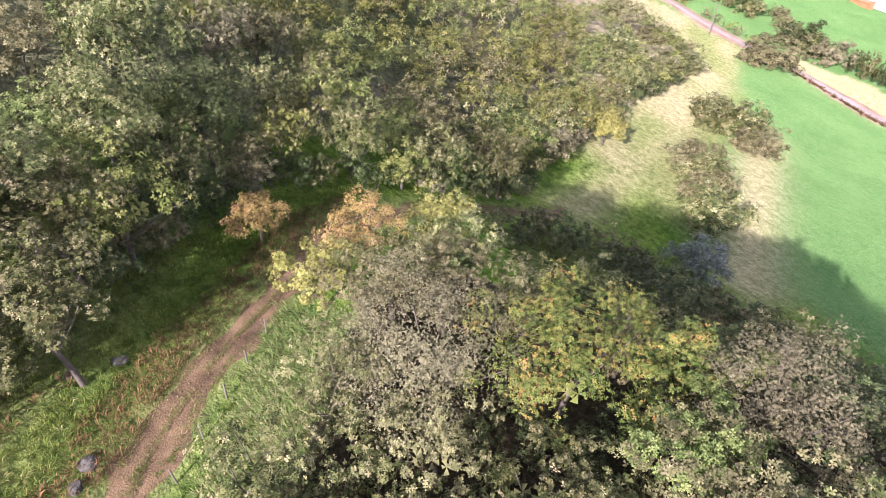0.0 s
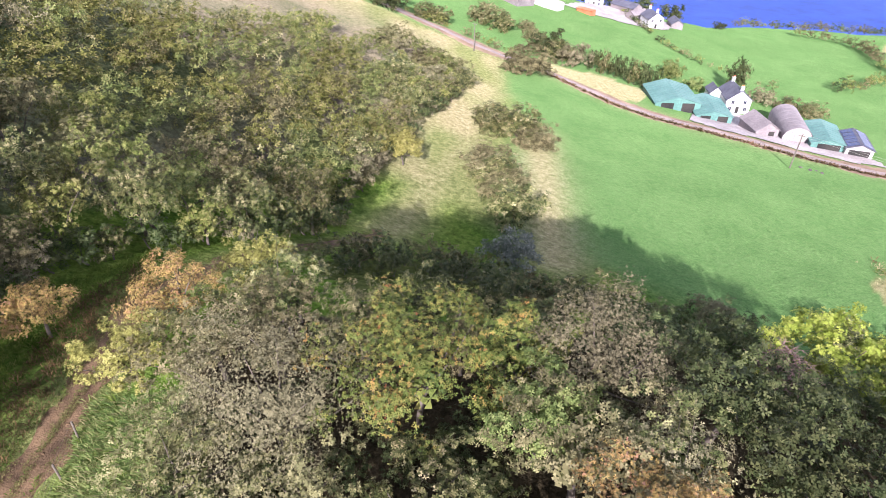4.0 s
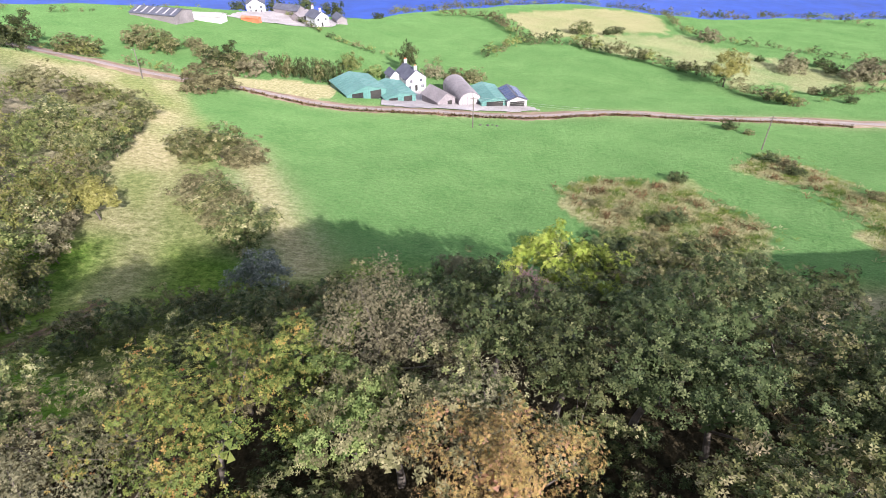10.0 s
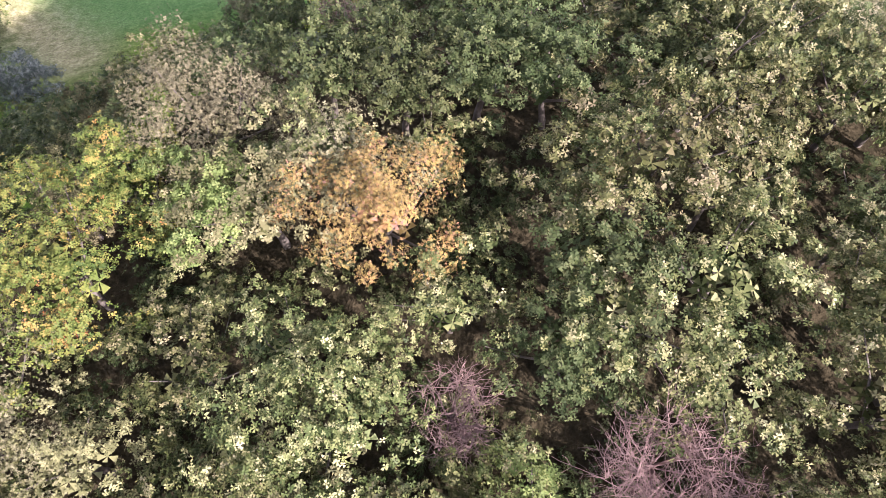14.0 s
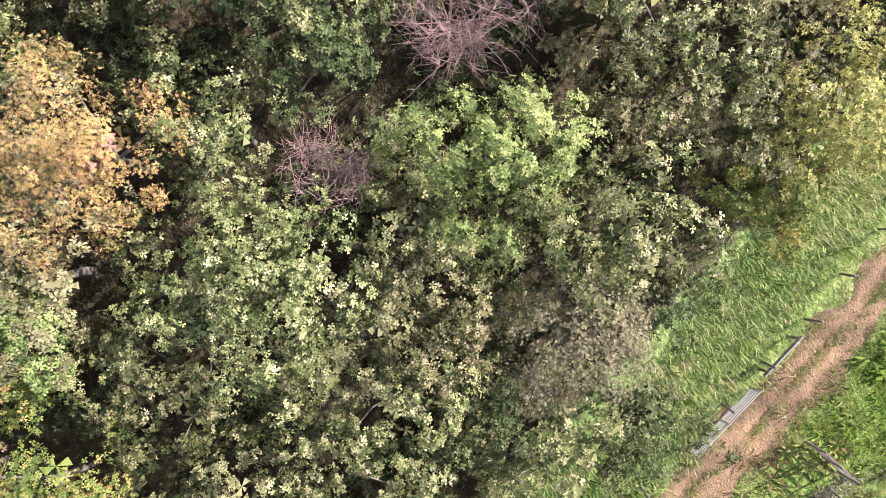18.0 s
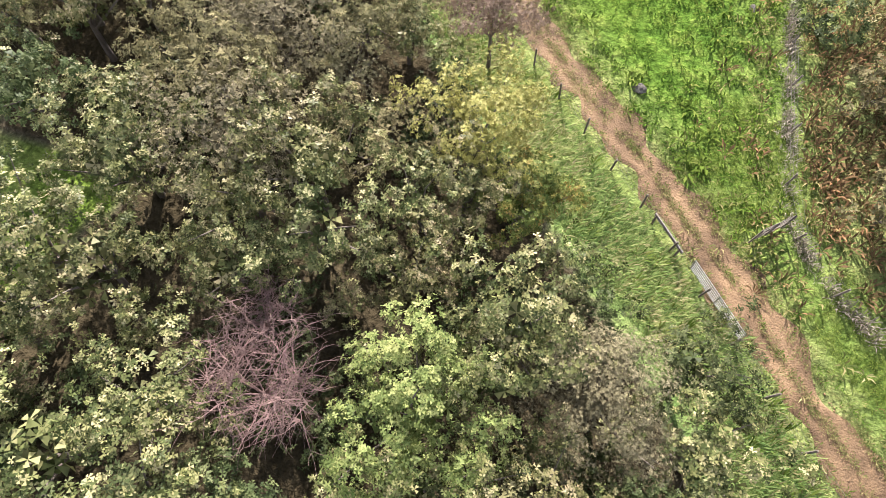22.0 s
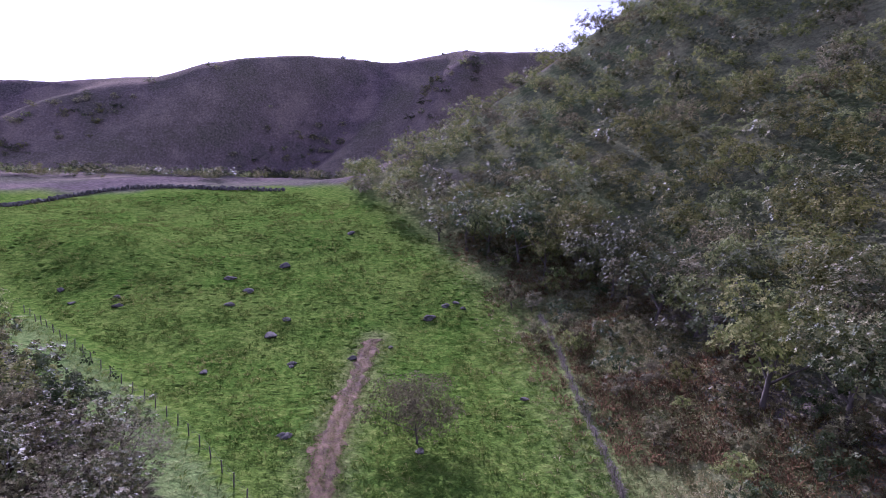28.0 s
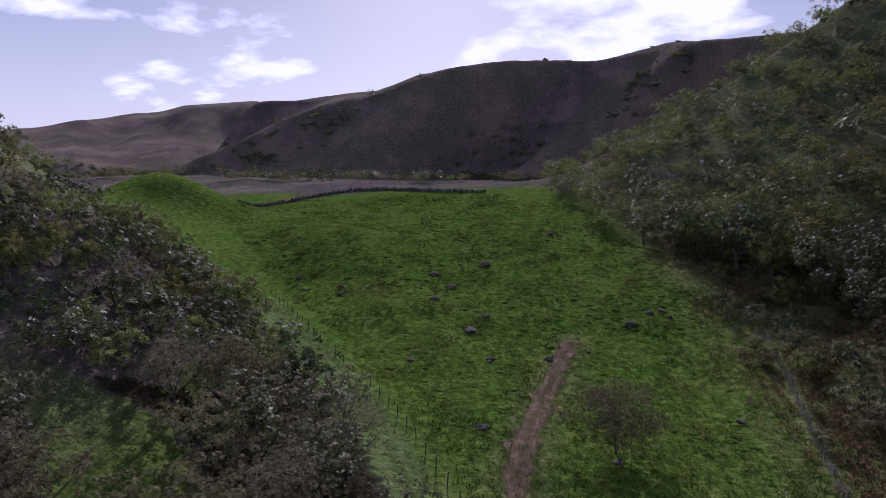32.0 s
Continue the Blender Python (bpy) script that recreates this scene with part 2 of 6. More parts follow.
TWIG = plain("bare_twig", (0.105, 0.066, 0.06), (0.26, 0.17, 0.15), 6, 0.9, 0.3, 0.01)
SOIL = plain("track_soil", (0.07, 0.042, 0.022), (0.23, 0.148, 0.08), 3.2, 0.95, 0.9, 0.06)
POST_WOOD = plain("post_wood", (0.10, 0.085, 0.07), (0.2, 0.17, 0.14), 5, 0.9, 0.4, 0.01)
GREY_STEEL = plain("galvanised_steel", (0.38, 0.37, 0.34), (0.55, 0.54, 0.5), 5, 0.45, 0.1, 0.003, 0.5, 0.7)
STONE = plain("basalt", (0.06, 0.054, 0.048), (0.17, 0.155, 0.135), 5, 0.95, 0.8, 0.05, 0.08)
TAR = plain("lane_tarmac", (0.25, 0.195, 0.18), (0.36, 0.285, 0.26), 0.6, 0.9, 0.2, 0.01)
PINK_EARTH = plain("pink_earth", (0.3, 0.22, 0.17), (0.44, 0.35, 0.27), 1.0, 0.95, 0.5, 0.04)
VERGE = plain("verge", (0.2, 0.13, 0.085), (0.36, 0.255, 0.17), 0.8, 0.95, 0.4, 0.03)
WHITE_WALL = plain("white_render", (0.55, 0.54, 0.54), (0.66, 0.65, 0.65), 1.0, 0.9, 0.1, 0.005)
SLATE = plain("slate", (0.07, 0.07, 0.095), (0.12, 0.12, 0.15), 2, 0.7, 0.2, 0.01, 0.3)
GREEN_SHEET = plain("green_sheeting", (0.07, 0.17, 0.15), (0.12, 0.24, 0.21), 0.6, 0.5, 0.1, 0.01, 0.4)
GREY_SHEET = plain("weathered_sheeting", (0.17, 0.145, 0.15), (0.27, 0.235, 0.24), 0.7, 0.6, 0.1, 0.01, 0.4)
PALE_SHEET = plain("pale_sheeting", (0.32, 0.29, 0.29), (0.46, 0.42, 0.42), 0.8, 0.6, 0.1, 0.01, 0.4)
CONCRETE = plain("yard_concrete", (0.3, 0.26, 0.25), (0.48, 0.43, 0.42), 0.5, 0.9, 0.1, 0.01)
DARK_GLASS = plain("window_glass", (0.03, 0.035, 0.05), (0.05, 0.06, 0.08), 1, 0.12, 0.0, 0.001, 0.6)
OPENING_SHADE = plain("shed_interior", (0.02, 0.02, 0.02), (0.05, 0.045, 0.04), 1, 0.9, 0.1, 0.01)
PANEL_BLUE = plain("solar_panel", (0.015, 0.03, 0.09), (0.03, 0.05, 0.14), 1, 0.25, 0.0, 0.001, 0.6)
ORANGE_PAINT = plain("orange_paint", (0.6, 0.13, 0.06), (0.75, 0.2, 0.1), 1, 0.5, 0.1, 0.004)
FENCE_WIRE = plain("rusty_wire", (0.12, 0.11, 0.1), (0.2, 0.18, 0.16), 5, 0.7, 0.1, 0.002)
WATER = plain("sea_water", (0.012, 0.045, 0.26), (0.022, 0.065, 0.33), 0.02, 0.45, 0.2, 0.3, 0.08)


# ---------------------------------------------------------------- terrain
SEA = -80.0


def smooth(a, b, v):
    k = np.clip((v - a) / (b - a), 0.0, 1.0)
    return k * k * (3 - 2 * k)


def bump(x, y, cx, cy, rx, ry, turn=0.0):
    c, s = math.cos(radians(turn)), math.sin(radians(turn))
    u, v = (x - cx) * c + (y - cy) * s, -(x - cx) * s + (y - cy) * c
    return np.exp(-(u / rx) ** 2 - (v / ry) ** 2)


def soft_plus(v, k):
    return np.logaddexp(0.0, v / k) * k


def ripple(x, y):
    """Small unevenness of the turf."""
    return (0.10 * np.sin(0.61 * x + 1.3 * np.sin(0.37 * y)) * np.sin(0.53 * y + 0.9 * np.sin(0.41 * x))
            + 0.05 * np.sin(1.7 * x + 2.1 * np.sin(0.9 * y)) * np.sin(1.5 * y + 1.2 * np.sin(1.1 * x)))


def foot_line(y):
    """x of the foot of the western hill."""
    return np.interp(y, [-400, -300, -230, -195, -165, -115, -70, -40, -14, 0, 12, 30, 60, 120, 180, 260], [-130, -80, -25, 16, 40, 10, -10, -12, -14, -24, -30, -36, -44, -58, -75, -120])


RIDGE = (88, 84, 80, 81, 82.5, 82, 78, 72, 59, 42, 30, 24)


def height(x, y):
    x, y = np.asarray(x, float), np.asarray(y, float)
    # land falling northwards to the shore
    north = -18 - 0.165 * np.minimum(y, 190) - 0.062 * soft_plus(y - 190, 12) + 22 * np.tanh(0.2 * soft_plus(-x - 2, 18) / 22)
    brow = np.interp(x, [-240, -16, -3, 21, 73, 108, 130, 156, 181, 236, 600], [262, 326, 346, 368, 395, 403, 393, 367, 348, 352, 340])
    north = north - 0.55 * soft_plus(y - brow, 10) - 0.02 * np.maximum(x - 30, 0) * smooth(40, 200, y)
    # valley floor, rising southwards to a crest
    floor = 0.2 + 0.008 * np.maximum(-y, 0) + 14 * smooth(52, 165, -y) + 0.9 * bump(x, y, 45, -95, 25, 18)
    floor = floor - 0.10 * soft_plus(-y - 175, 15) * smooth(0, 60, x)
    base = floor + (north - floor) * smooth(12 - 0.4 * soft_plus(-x - 14, 4), 56, y)
    # wooded knoll under the camera and the spur that runs on to the south-east
    knoll = 4.0 * bump(x, y, 8, 6, 15, 16, 20) + 3.0 * bump(x, y, 8, 24, 17, 10, 0) 
    spur = 23 * bump(x, y, 72, -34, 38, 20, -24) + 11 * bump(x, y, 104, -72, 34, 26, -30)
    mound = 8.0 * bump(x, y, 104, -92, 14, 10, 20) + 3.5 * bump(x, y, 58, -86, 26, 13, -35)
    # western hill
    d = foot_line(y) - x
    west = 58 * np.tanh(0.545 * soft_plus(d - 4, 4) / 58) * (0.32 + 0.68 * smooth(150, -60, y)) * smooth(330, 110, y)
    west = west + (10 * smooth(30, 160, d) + 0.3 * soft_plus(d - 48, 8)) * smooth(-40, -180, y)
    # head of the valley: a long scarp
    v = -y + 0.25 * x
    crest = np.interp(x, [-40, 0, 34, 68, 114, 137, 160, 194, 230, 272, 324, 369], [-4, -7, 0, 8, 12, 12.6, 8, 9, 8.5, 6, -2, -4])
    slant = x + 1.25 * (v - 300)
    scarp = (36 + 33 * smooth(300, -60, x) + crest) * smooth(262, 330, v + (10 * np.sin(0.045 * slant + 0.8 + 0.9 * np.sin(0.017 * x)) + 3.5 * np.sin(0.11 * slant + 1.6 * np.sin(0.05 * v) + 1.7 * np.sin(0.021 * x))) * smooth(335, 300, v)) + 2.2 * np.sin(0.021 * x + 1.0) * smooth(290, 330, v) + 2 * smooth(190, 262, v) * smooth(-150, 100, x)
    # the scarp ends in a spur; a further ridge stands behind it to the east
    scarp = scarp * smooth(262, 224, x - 0.12 * (v - 300))
    bearing, reach = np.degrees(np.arctan2(x, -y)), np.hypot(x, y)
    ridge = np.interp(bearing, [24, 34, 37.5, 38.5, 39.5, 40.5, 42.5, 46.6, 52.3, 58.4, 66, 80], RIDGE) * (smooth(26, 33, bearing) * smooth(84, 66, bearing))
    ridge = ridge * (0.42 * smooth(340, 450, reach + 7 * np.sin(0.7 * bearing)) + 0.58 * smooth(440, 560, reach + 9 * np.sin(0.5 * bearing + 0.02 * reach) + 4 * np.sin(1.4 * bearing)))
    scarp = (np.maximum(scarp, 0.01) ** 4 + np.maximum(ridge, 0.01) ** 4) ** 0.25
    hill = (np.maximum(west, 0.01) ** 4 + np.maximum(scarp, 0.01) ** 4) ** 0.25
    rough = ripple(x, y) + 0.6 * np.sin(0.11 * x + 0.9) * np.sin(0.13 * y)
    return base + knoll + spur + mound + hill + rough * (0.35 + 0.65 * smooth(20, 70, np.hypot(x, y)))


# ---------------------------------------------------------------- mesh helpers
def mesh_from(name, verts, faces, material):
    """A mesh from arrays: faces all with the same number of corners."""
    me = bpy.data.meshes.new(name)
    v, f = np.asarray(verts, np.float32), np.asarray(faces, np.int32)
    me.vertices.add(len(v))
    me.vertices.foreach_set("co", v.ravel())
    me.loops.add(f.size)
    me.loops.foreach_set("vertex_index", f.ravel())
    me.polygons.add(len(f))
    me.polygons.foreach_set("loop_start", np.arange(0, f.size, f.shape[1], dtype=np.int32))
    me.materials.append(material)
    me.update(calc_edges=True)
    return me


def bm_mesh(name, bm, material):
    me = bpy.data.meshes.new(name)
    bm.to_mesh(me)
    bm.free()
    me.materials.append(material)
    return me


def part(name, data, material, parent, label=""):
    ob = new(name, bm_mesh(name, data, material) if isinstance(data, bmesh.types.BMesh) else data)
    ob.parent = parent
    if label:
        ob["label"] = label
    return ob


def box(bm, cx, cy, cz, sx, sy, sz, bevel=0.0, m=None):
    """A box by its centre and size, in bm."""
    g = bmesh.ops.create_cube(bm, size=1.0, matrix=(m or Matrix()) @ Matrix.Translation((cx, cy, cz)) @ Matrix.Diagonal((sx, sy, sz, 1)))
    if bevel:
        edges = list({e for v in g["verts"] for e in v.link_edges})
        bmesh.ops.bevel(bm, geom=edges, offset=bevel, segments=1, affect="EDGES", profile=0.7)
    return g["verts"]


def tubes(paths, sides=5):
    """Tapered tubes along paths of (x, y, z, radius): arrays of corners and quads."""
    vs, fs, base = [], [], 0
    ring = np.arange(sides) * 2 * math.pi / sides
    for p in paths:
        p = np.asarray(p, float)
        d = np.gradient(p[:, :3], axis=0)
        d /= np.linalg.norm(d, axis=1)[:, None] + 1e-9
        a = np.cross(d, np.where(np.abs(d[:, 2:3]) > 0.9, [[1.0, 0, 0]], [[0, 0, 1.0]]))
        a /= np.linalg.norm(a, axis=1)[:, None] + 1e-9
        b = np.cross(d, a)
        v = p[:, None, :3] + p[:, None, 3:] * (np.cos(ring)[None, :, None] * a[:, None] + np.sin(ring)[None, :, None] * b[:, None])
        vs.append(v.reshape(-1, 3))
        k = np.arange(len(p) - 1)[:, None] * sides + np.arange(sides)[None]
        k2 = np.arange(len(p) - 1)[:, None] * sides + (np.arange(sides)[None] + 1) % sides
        fs.append(base + np.stack([k, k2, k2 + sides, k + sides], -1).reshape(-1, 4))
        base += len(p) * sides
    return np.concatenate(vs), np.concatenate(fs)


def rosettes(rng, centres, normals, size, petals=5, fans=False):
    """Sprigs: leaves that spread from one point round the outward direction, as one piece each."""
    n = len(centres)
    nz = normals + rng.normal(size=(n, 3)) * 0.5
    nz /= np.linalg.norm(nz, axis=1)[:, None] + 1e-9
    t = np.cross(nz, rng.normal(size=(n, 3)))
    t /= np.linalg.norm(t, axis=1)[:, None] + 1e-9
    s = np.cross(nz, t)
    v = [centres]
    for k in range(petals):
        a = 2 * math.pi * k / petals + rng.uniform(-0.35, 0.35, n)
        ln = (size * rng.uniform(0.65, 1.25, n))[:, None]
        d = t * np.cos(a)[:, None] + s * np.sin(a)[:, None]
        e = -t * np.sin(a)[:, None] + s * np.cos(a)[:, None]
        lift = rng.uniform(-0.35, 0.45, n)[:, None]
        mid = centres + (d * 0.55 + nz * (lift * 0.55 + 0.12)) * ln
        if fans:
            v += [mid + (d * 0.25 + e * 0.36) * ln, mid + (d * 0.4 - e * 0.36) * ln]
        else:
            v += [mid + e * ln * 0.3, centres + (d + nz * lift * 0.7) * ln, mid - e * ln * 0.3]
    v = np.stack(v, 1)
    m = v.shape[1]
    f = [(0, 2 + 2 * k, 1 + 2 * k) if fans else (0, 3 + 3 * k, 2 + 3 * k, 1 + 3 * k) for k in range(petals)]
    return v.reshape(-1, 3), (np.arange(n)[:, None, None] * m + np.array(f)[None]).reshape(-1, 3 if fans else 4)


def crown_shape(seed, radius, tall, base, clumps, per, leaf, spread=0.42, top=0.15, petals=5, fans=False, inner=40, low=-0.2):
    """Clumps of leaves over an uneven dome: arrays, and the clump centres for the limbs."""
    rng = np.random.default_rng(seed)
    ph = rng.uniform(0, 2 * math.pi, clumps)
    u = rng.uniform(low, 1.0, clumps)
    r = np.sqrt(np.maximum(1 - u * u, 0.02))
    d = np.stack([np.cos(ph) * r, np.sin(ph) * r, u], 1)
    lob = 1 + 0.22 * np.sin(3 * ph + seed) * r + 0.15 * np.sin(5 * ph + 2.1 * seed + 3 * u) + rng.uniform(-0.25, top, clumps)
    lob = lob * np.where(rng.uniform(size=clumps) < 0.22, rng.uniform(0.45, 0.8, clumps), 1)
    c = d * lob[:, None] * np.array([radius, radius, tall * 0.5]) + np.array([0, 0, base + tall * 0.42])
    sz = rng.uniform(0.65, 1.3, clumps) * spread * radius * 0.55
    cc, nn = np.repeat(c, per, 0), np.repeat(d, per, 0)
    off = rng.normal(size=(clumps * per, 3))
    off /= np.linalg.norm(off, axis=1)[:, None]
    off *= (rng.uniform(0.25, 1.0, clumps * per) ** 0.5)[:, None]
    pos = cc + off * np.repeat(sz, per)[:, None] * np.array([1, 1, 0.75])
    core = rng.normal(size=(inner, 3))
    core = core / np.linalg.norm(core, axis=1)[:, None] * rng.uniform(0.15, 0.5, inner)[:, None] * np.array([radius, radius, tall * 0.5]) + np.array([0, 0, base + tall * 0.36])
    v, f = rosettes(rng, pos, off * 0.8 + nn * 0.55 + np.array([0, 0, 0.55]), leaf, petals, fans)
    cv, cf = rosettes(rng, core, core - np.array([0, 0, base]), radius * (0.13 if inner > 20 else 0.2), 4, fans)
    return np.concatenate([v, cv]), np.concatenate([f, cf + len(v)]), c


def limb_paths(seed, c, base, thick, lean=0.3, count=9, fork=0):
    """A trunk and limbs that reach out to the clumps."""
    rng = np.random.default_rng(seed + 77)
    tip = np.array([rng.uniform(-lean, lean), rng.uniform(-lean, lean), base + 0.5])
    out = [np.array([[0, 0, -0.6, thick * 1.35], [tip[0] * 0.2, tip[1] * 0.2, base * 0.35, thick], [tip[0] * 0.6, tip[1] * 0.6, base * 0.75, thick * 0.85], [*tip, thick * 0.6]])]
    for k in rng.choice(len(c), min(count, len(c)), replace=False):
        q = c[k]
        mid = tip * 0.45 + q * 0.55 + np.array([0, 0, -0.12 * np.linalg.norm(q[:2])]) + rng.normal(size=3) * 0.12
        start = tip * 0.85 + np.array([0, 0, -0.3])
        out.append(np.array([[*start, thick * 0.45], [*(start * 0.5 + mid * 0.5), thick * 0.33], [*mid, thick * 0.24], [*q, thick * 0.08]]))
        for _ in range(fork):
            q2 = q + rng.normal(size=3) * np.array([0.8, 0.8, 0.5])
            m2 = mid * 0.5 + q2 * 0.5 + rng.normal(size=3) * 0.15
            out.append(np.array([[*mid, thick * 0.2], [*m2, thick * 0.12], [*q2, thick * 0.035]]))
    return out


def tree_meshes(seed, radius, tall, base, clumps, per, leaf, material, thick=0.13, spread=0.36, limbs=4, petals=5, fans=False, inner=40, low=-0.2):
    """Trunk, limbs and crown of one kind of tree."""
    v, f, c = crown_shape(seed, radius, tall, base, clumps, per, leaf, spread, petals=petals, fans=fans, inner=inner, low=low)
    paths = limb_paths(seed, c, base, thick, count=limbs)
    stems = [mesh_from("trunk" if k == 0 else "limb", *tubes([q]), BARK) for k, q in enumerate(paths)]
    return stems, mesh_from("crown", v, f, material)


def bare_meshes(seed, radius, tall, base, limbs, fork, thick=0.09):
    """A tree that has lost its leaves: trunk, limbs and a cloud of twigs."""
    rng = np.random.default_rng(seed)
    d = rng.normal(size=(limbs, 3)) * np.array([1, 1, 0.55])
    d /= np.linalg.norm(d, axis=1)[:, None]
    c = d * rng.uniform(0.55, 1.0, limbs)[:, None] * np.array([radius, radius, tall * 0.45]) + np.array([0, 0, base + tall * 0.5])
    paths = limb_paths(seed, c, base, thick, count=limbs)
    twigs = []
    for q in paths[1:]:
        for _ in range(fork):
            k = rng.uniform(0.15, 1.0)
            o = q[2][:3] * (1 - k) + q[3][:3] * k
            e = o + rng.normal(size=3) * np.array([0.5, 0.5, 0.22]) * radius * 0.5 + np.array([0, 0, 0.1])
            m = (o + e) / 2 + rng.normal(size=3) * 0.1
            twigs.append(np.array([[*o, 0.013], [*m, 0.009], [*e, 0.004]]))
            for _ in range(3):
                h = rng.uniform(0.2, 0.9)
                o2 = m * (1 - h) + e * h
                e2 = o2 + (e - o) * 0.35 + rng.normal(size=3) * np.array([0.2, 0.2, 0.12])
                twigs.append(np.array([[*o2, 0.007], [*(o2 * 0.5 + e2 * 0.5 + rng.normal(size=3) * 0.035), 0.005], [*e2, 0.003]]))
    stems = [mesh_from("trunk" if k == 0 else "limb", *tubes([q]), TWIG) for k, q in enumerate(paths)]
    return stems, mesh_from("spray", *tubes(twigs, 3), TWIG)


def tree(name, meshes, x, y, z, turn, scale, label, category="tree", group="", squash=1.0):
    e = new(name)
    e.empty_display_size = 0.2
    e.matrix_basis = Matrix.LocRotScale((x, y, z), Euler((0, 0, turn)), (scale, scale, scale * squash))
    stems, crown = meshes
    for k, me in enumerate(stems):
        new("trunk" if k == 0 else "limb", me).parent = e
    new(crown.name.split(".")[0], crown).parent = e
    return tagged(e, label, category, group)


def along(points, step):
    """Points at even steps along a line in plan."""
    p = np.asarray(points, float)
    d = np.r_[0, np.cumsum(np.hypot(*np.diff(p, axis=0).T))]
    s = np.arange(0, d[-1], step)
    return np.stack([np.interp(s, d, p[:, 0]), np.interp(s, d, p[:, 1])], 1)


def rounded(points, rounds=3):
    """Corner cutting, for a line that bends softly."""
    p = np.asarray(points, float)
    for _ in range(rounds):
        p = np.concatenate([p[:1], np.stack([p[:-1] * 0.75 + p[1:] * 0.25, p[:-1] * 0.25 + p[1:] * 0.75], 1).reshape(-1, 2), p[-1:]])
    return p


def line_distance(x, y, points):
    """Distance in plan to a line."""
    p = np.asarray(points, float)
    best = np.full(np.shape(x), 1e9)
    for a, b in zip(p[:-1], p[1:]):
        ab = b - a
        k = np.clip(((x - a[0]) * ab[0] + (y - a[1]) * ab[1]) / (ab @ ab), 0, 1)
        best = np.minimum(best, np.hypot(x - a[0] - k * ab[0], y - a[1] - k * ab[1]))
    return best


def inside(x, y, poly):
    r = np.zeros(np.shape(x), bool)
    for (x1, y1), (x2, y2) in zip(poly, poly[1:] + poly[:1]):
        r ^= ((y1 > y) != (y2 > y)) & (x < (x2 - x1) * (y - y1) / (y2 - y1 + 1e-12) + x1)
    return r


TRACK = rounded([(11.9, -64.5), (11.8, -57), (11.2, -48), (10.7, -40.8), (10.1, -35.8), (9.1, -31.3), (6.8, -26.8), (3.2, -22.3), (0.4, -19.4), (-2.4, -16.8), (-4.7, -14.6), (-7.3, -12), (-9.2, -10), (-10.7, -8.2), (-13.6, -4.9), (-15.8, -2.7), (-18.4, 0), (-19.9, 1.8), (-20.9, 3.4), (-22.2, 6.2), (-24, 9.7), (-27.5, 15), (-29, 22), (-30, 32), (-33, 50)])
GRASS_TRACK = rounded([(-33, 50), (-35, 64), (-39, 82), (-44, 104), (-50, 130)])
FENCE = rounded([(-21, 6.5), (-16.6, 0.8), (-14.9, -1.3), (-12, -4.4), (-9.3, -7.2), (-7, -9.9), (-4.5, -12.6), (-2.8, -14.2), (0.1, -17.2), (1.7, -18.6), (6.5, -23.7), (9.8, -26.5), (12.5, -29.4), (19.2, -36.5), (25.2, -41.7), (31.9, -46.3), (38.7, -51.1), (53, -62)], 2)
FENCE_WEST = rounded([(-19, -7), (-13.7, -9.8), (-10.7, -12.9), (-10.2, -15.7), (-10.1, -18.4), (-9.9, -21.8), (-9.7, -25.8), (-9.7, -30.4), (-9.8, -36.2), (-9.6, -42.6), (-9.4, -49.6), (-9.3, -62), (-8.3, -72)], 1)
ROAD = rounded([(-210, 235), (-148, 200), (-98, 175), (-62, 170), (-30, 161), (3, 156), (36, 158), (76, 157), (119, 144), (180, 130), (300, 110)])
KNOLL_WOOD = [(-11, -0.5), (-14, 5), (-17.5, 9), (-20, 12), (-20, 16), (-17, 19), (-13, 21), (-6, 22.5), (2, 24), (8, 25), (13, 23), (19, 19.5), (24, 16.5), (27, 10), (27, 2), (22, -0.5), (15, -1), (14, -6), (20, -7), (28, -8), (40, -14), (34, -18), (28, -15), (21, -15), (21, -20), (30, -24), (45, -20),
              (60, -10), (88, -6), (100, -28), (92, -46), (66, -56), (51, -52), (41, -46), (29, -37.8), (20, -30.8), (13, -24.8), (7.7, -19.6), (2.5, -14.5), (-2.8, -9.7), (-7.3, -5.2)]


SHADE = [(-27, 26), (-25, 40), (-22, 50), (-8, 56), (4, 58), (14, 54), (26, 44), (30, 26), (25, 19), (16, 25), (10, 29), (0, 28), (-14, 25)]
ROUGH_NEAR = [(29, 94), (40, 101), (53, 97), (57, 89), (60, 78), (57, 70), (51, 63), (45, 60), (34, 62), (31, 74), (30, 85)]
ROUGH_FAR = [(71, 105), (86, 117), (88, 107), (86, 88), (94, 80), (74, 54), (69, 58), (75, 71), (78, 83), (76, 93)]


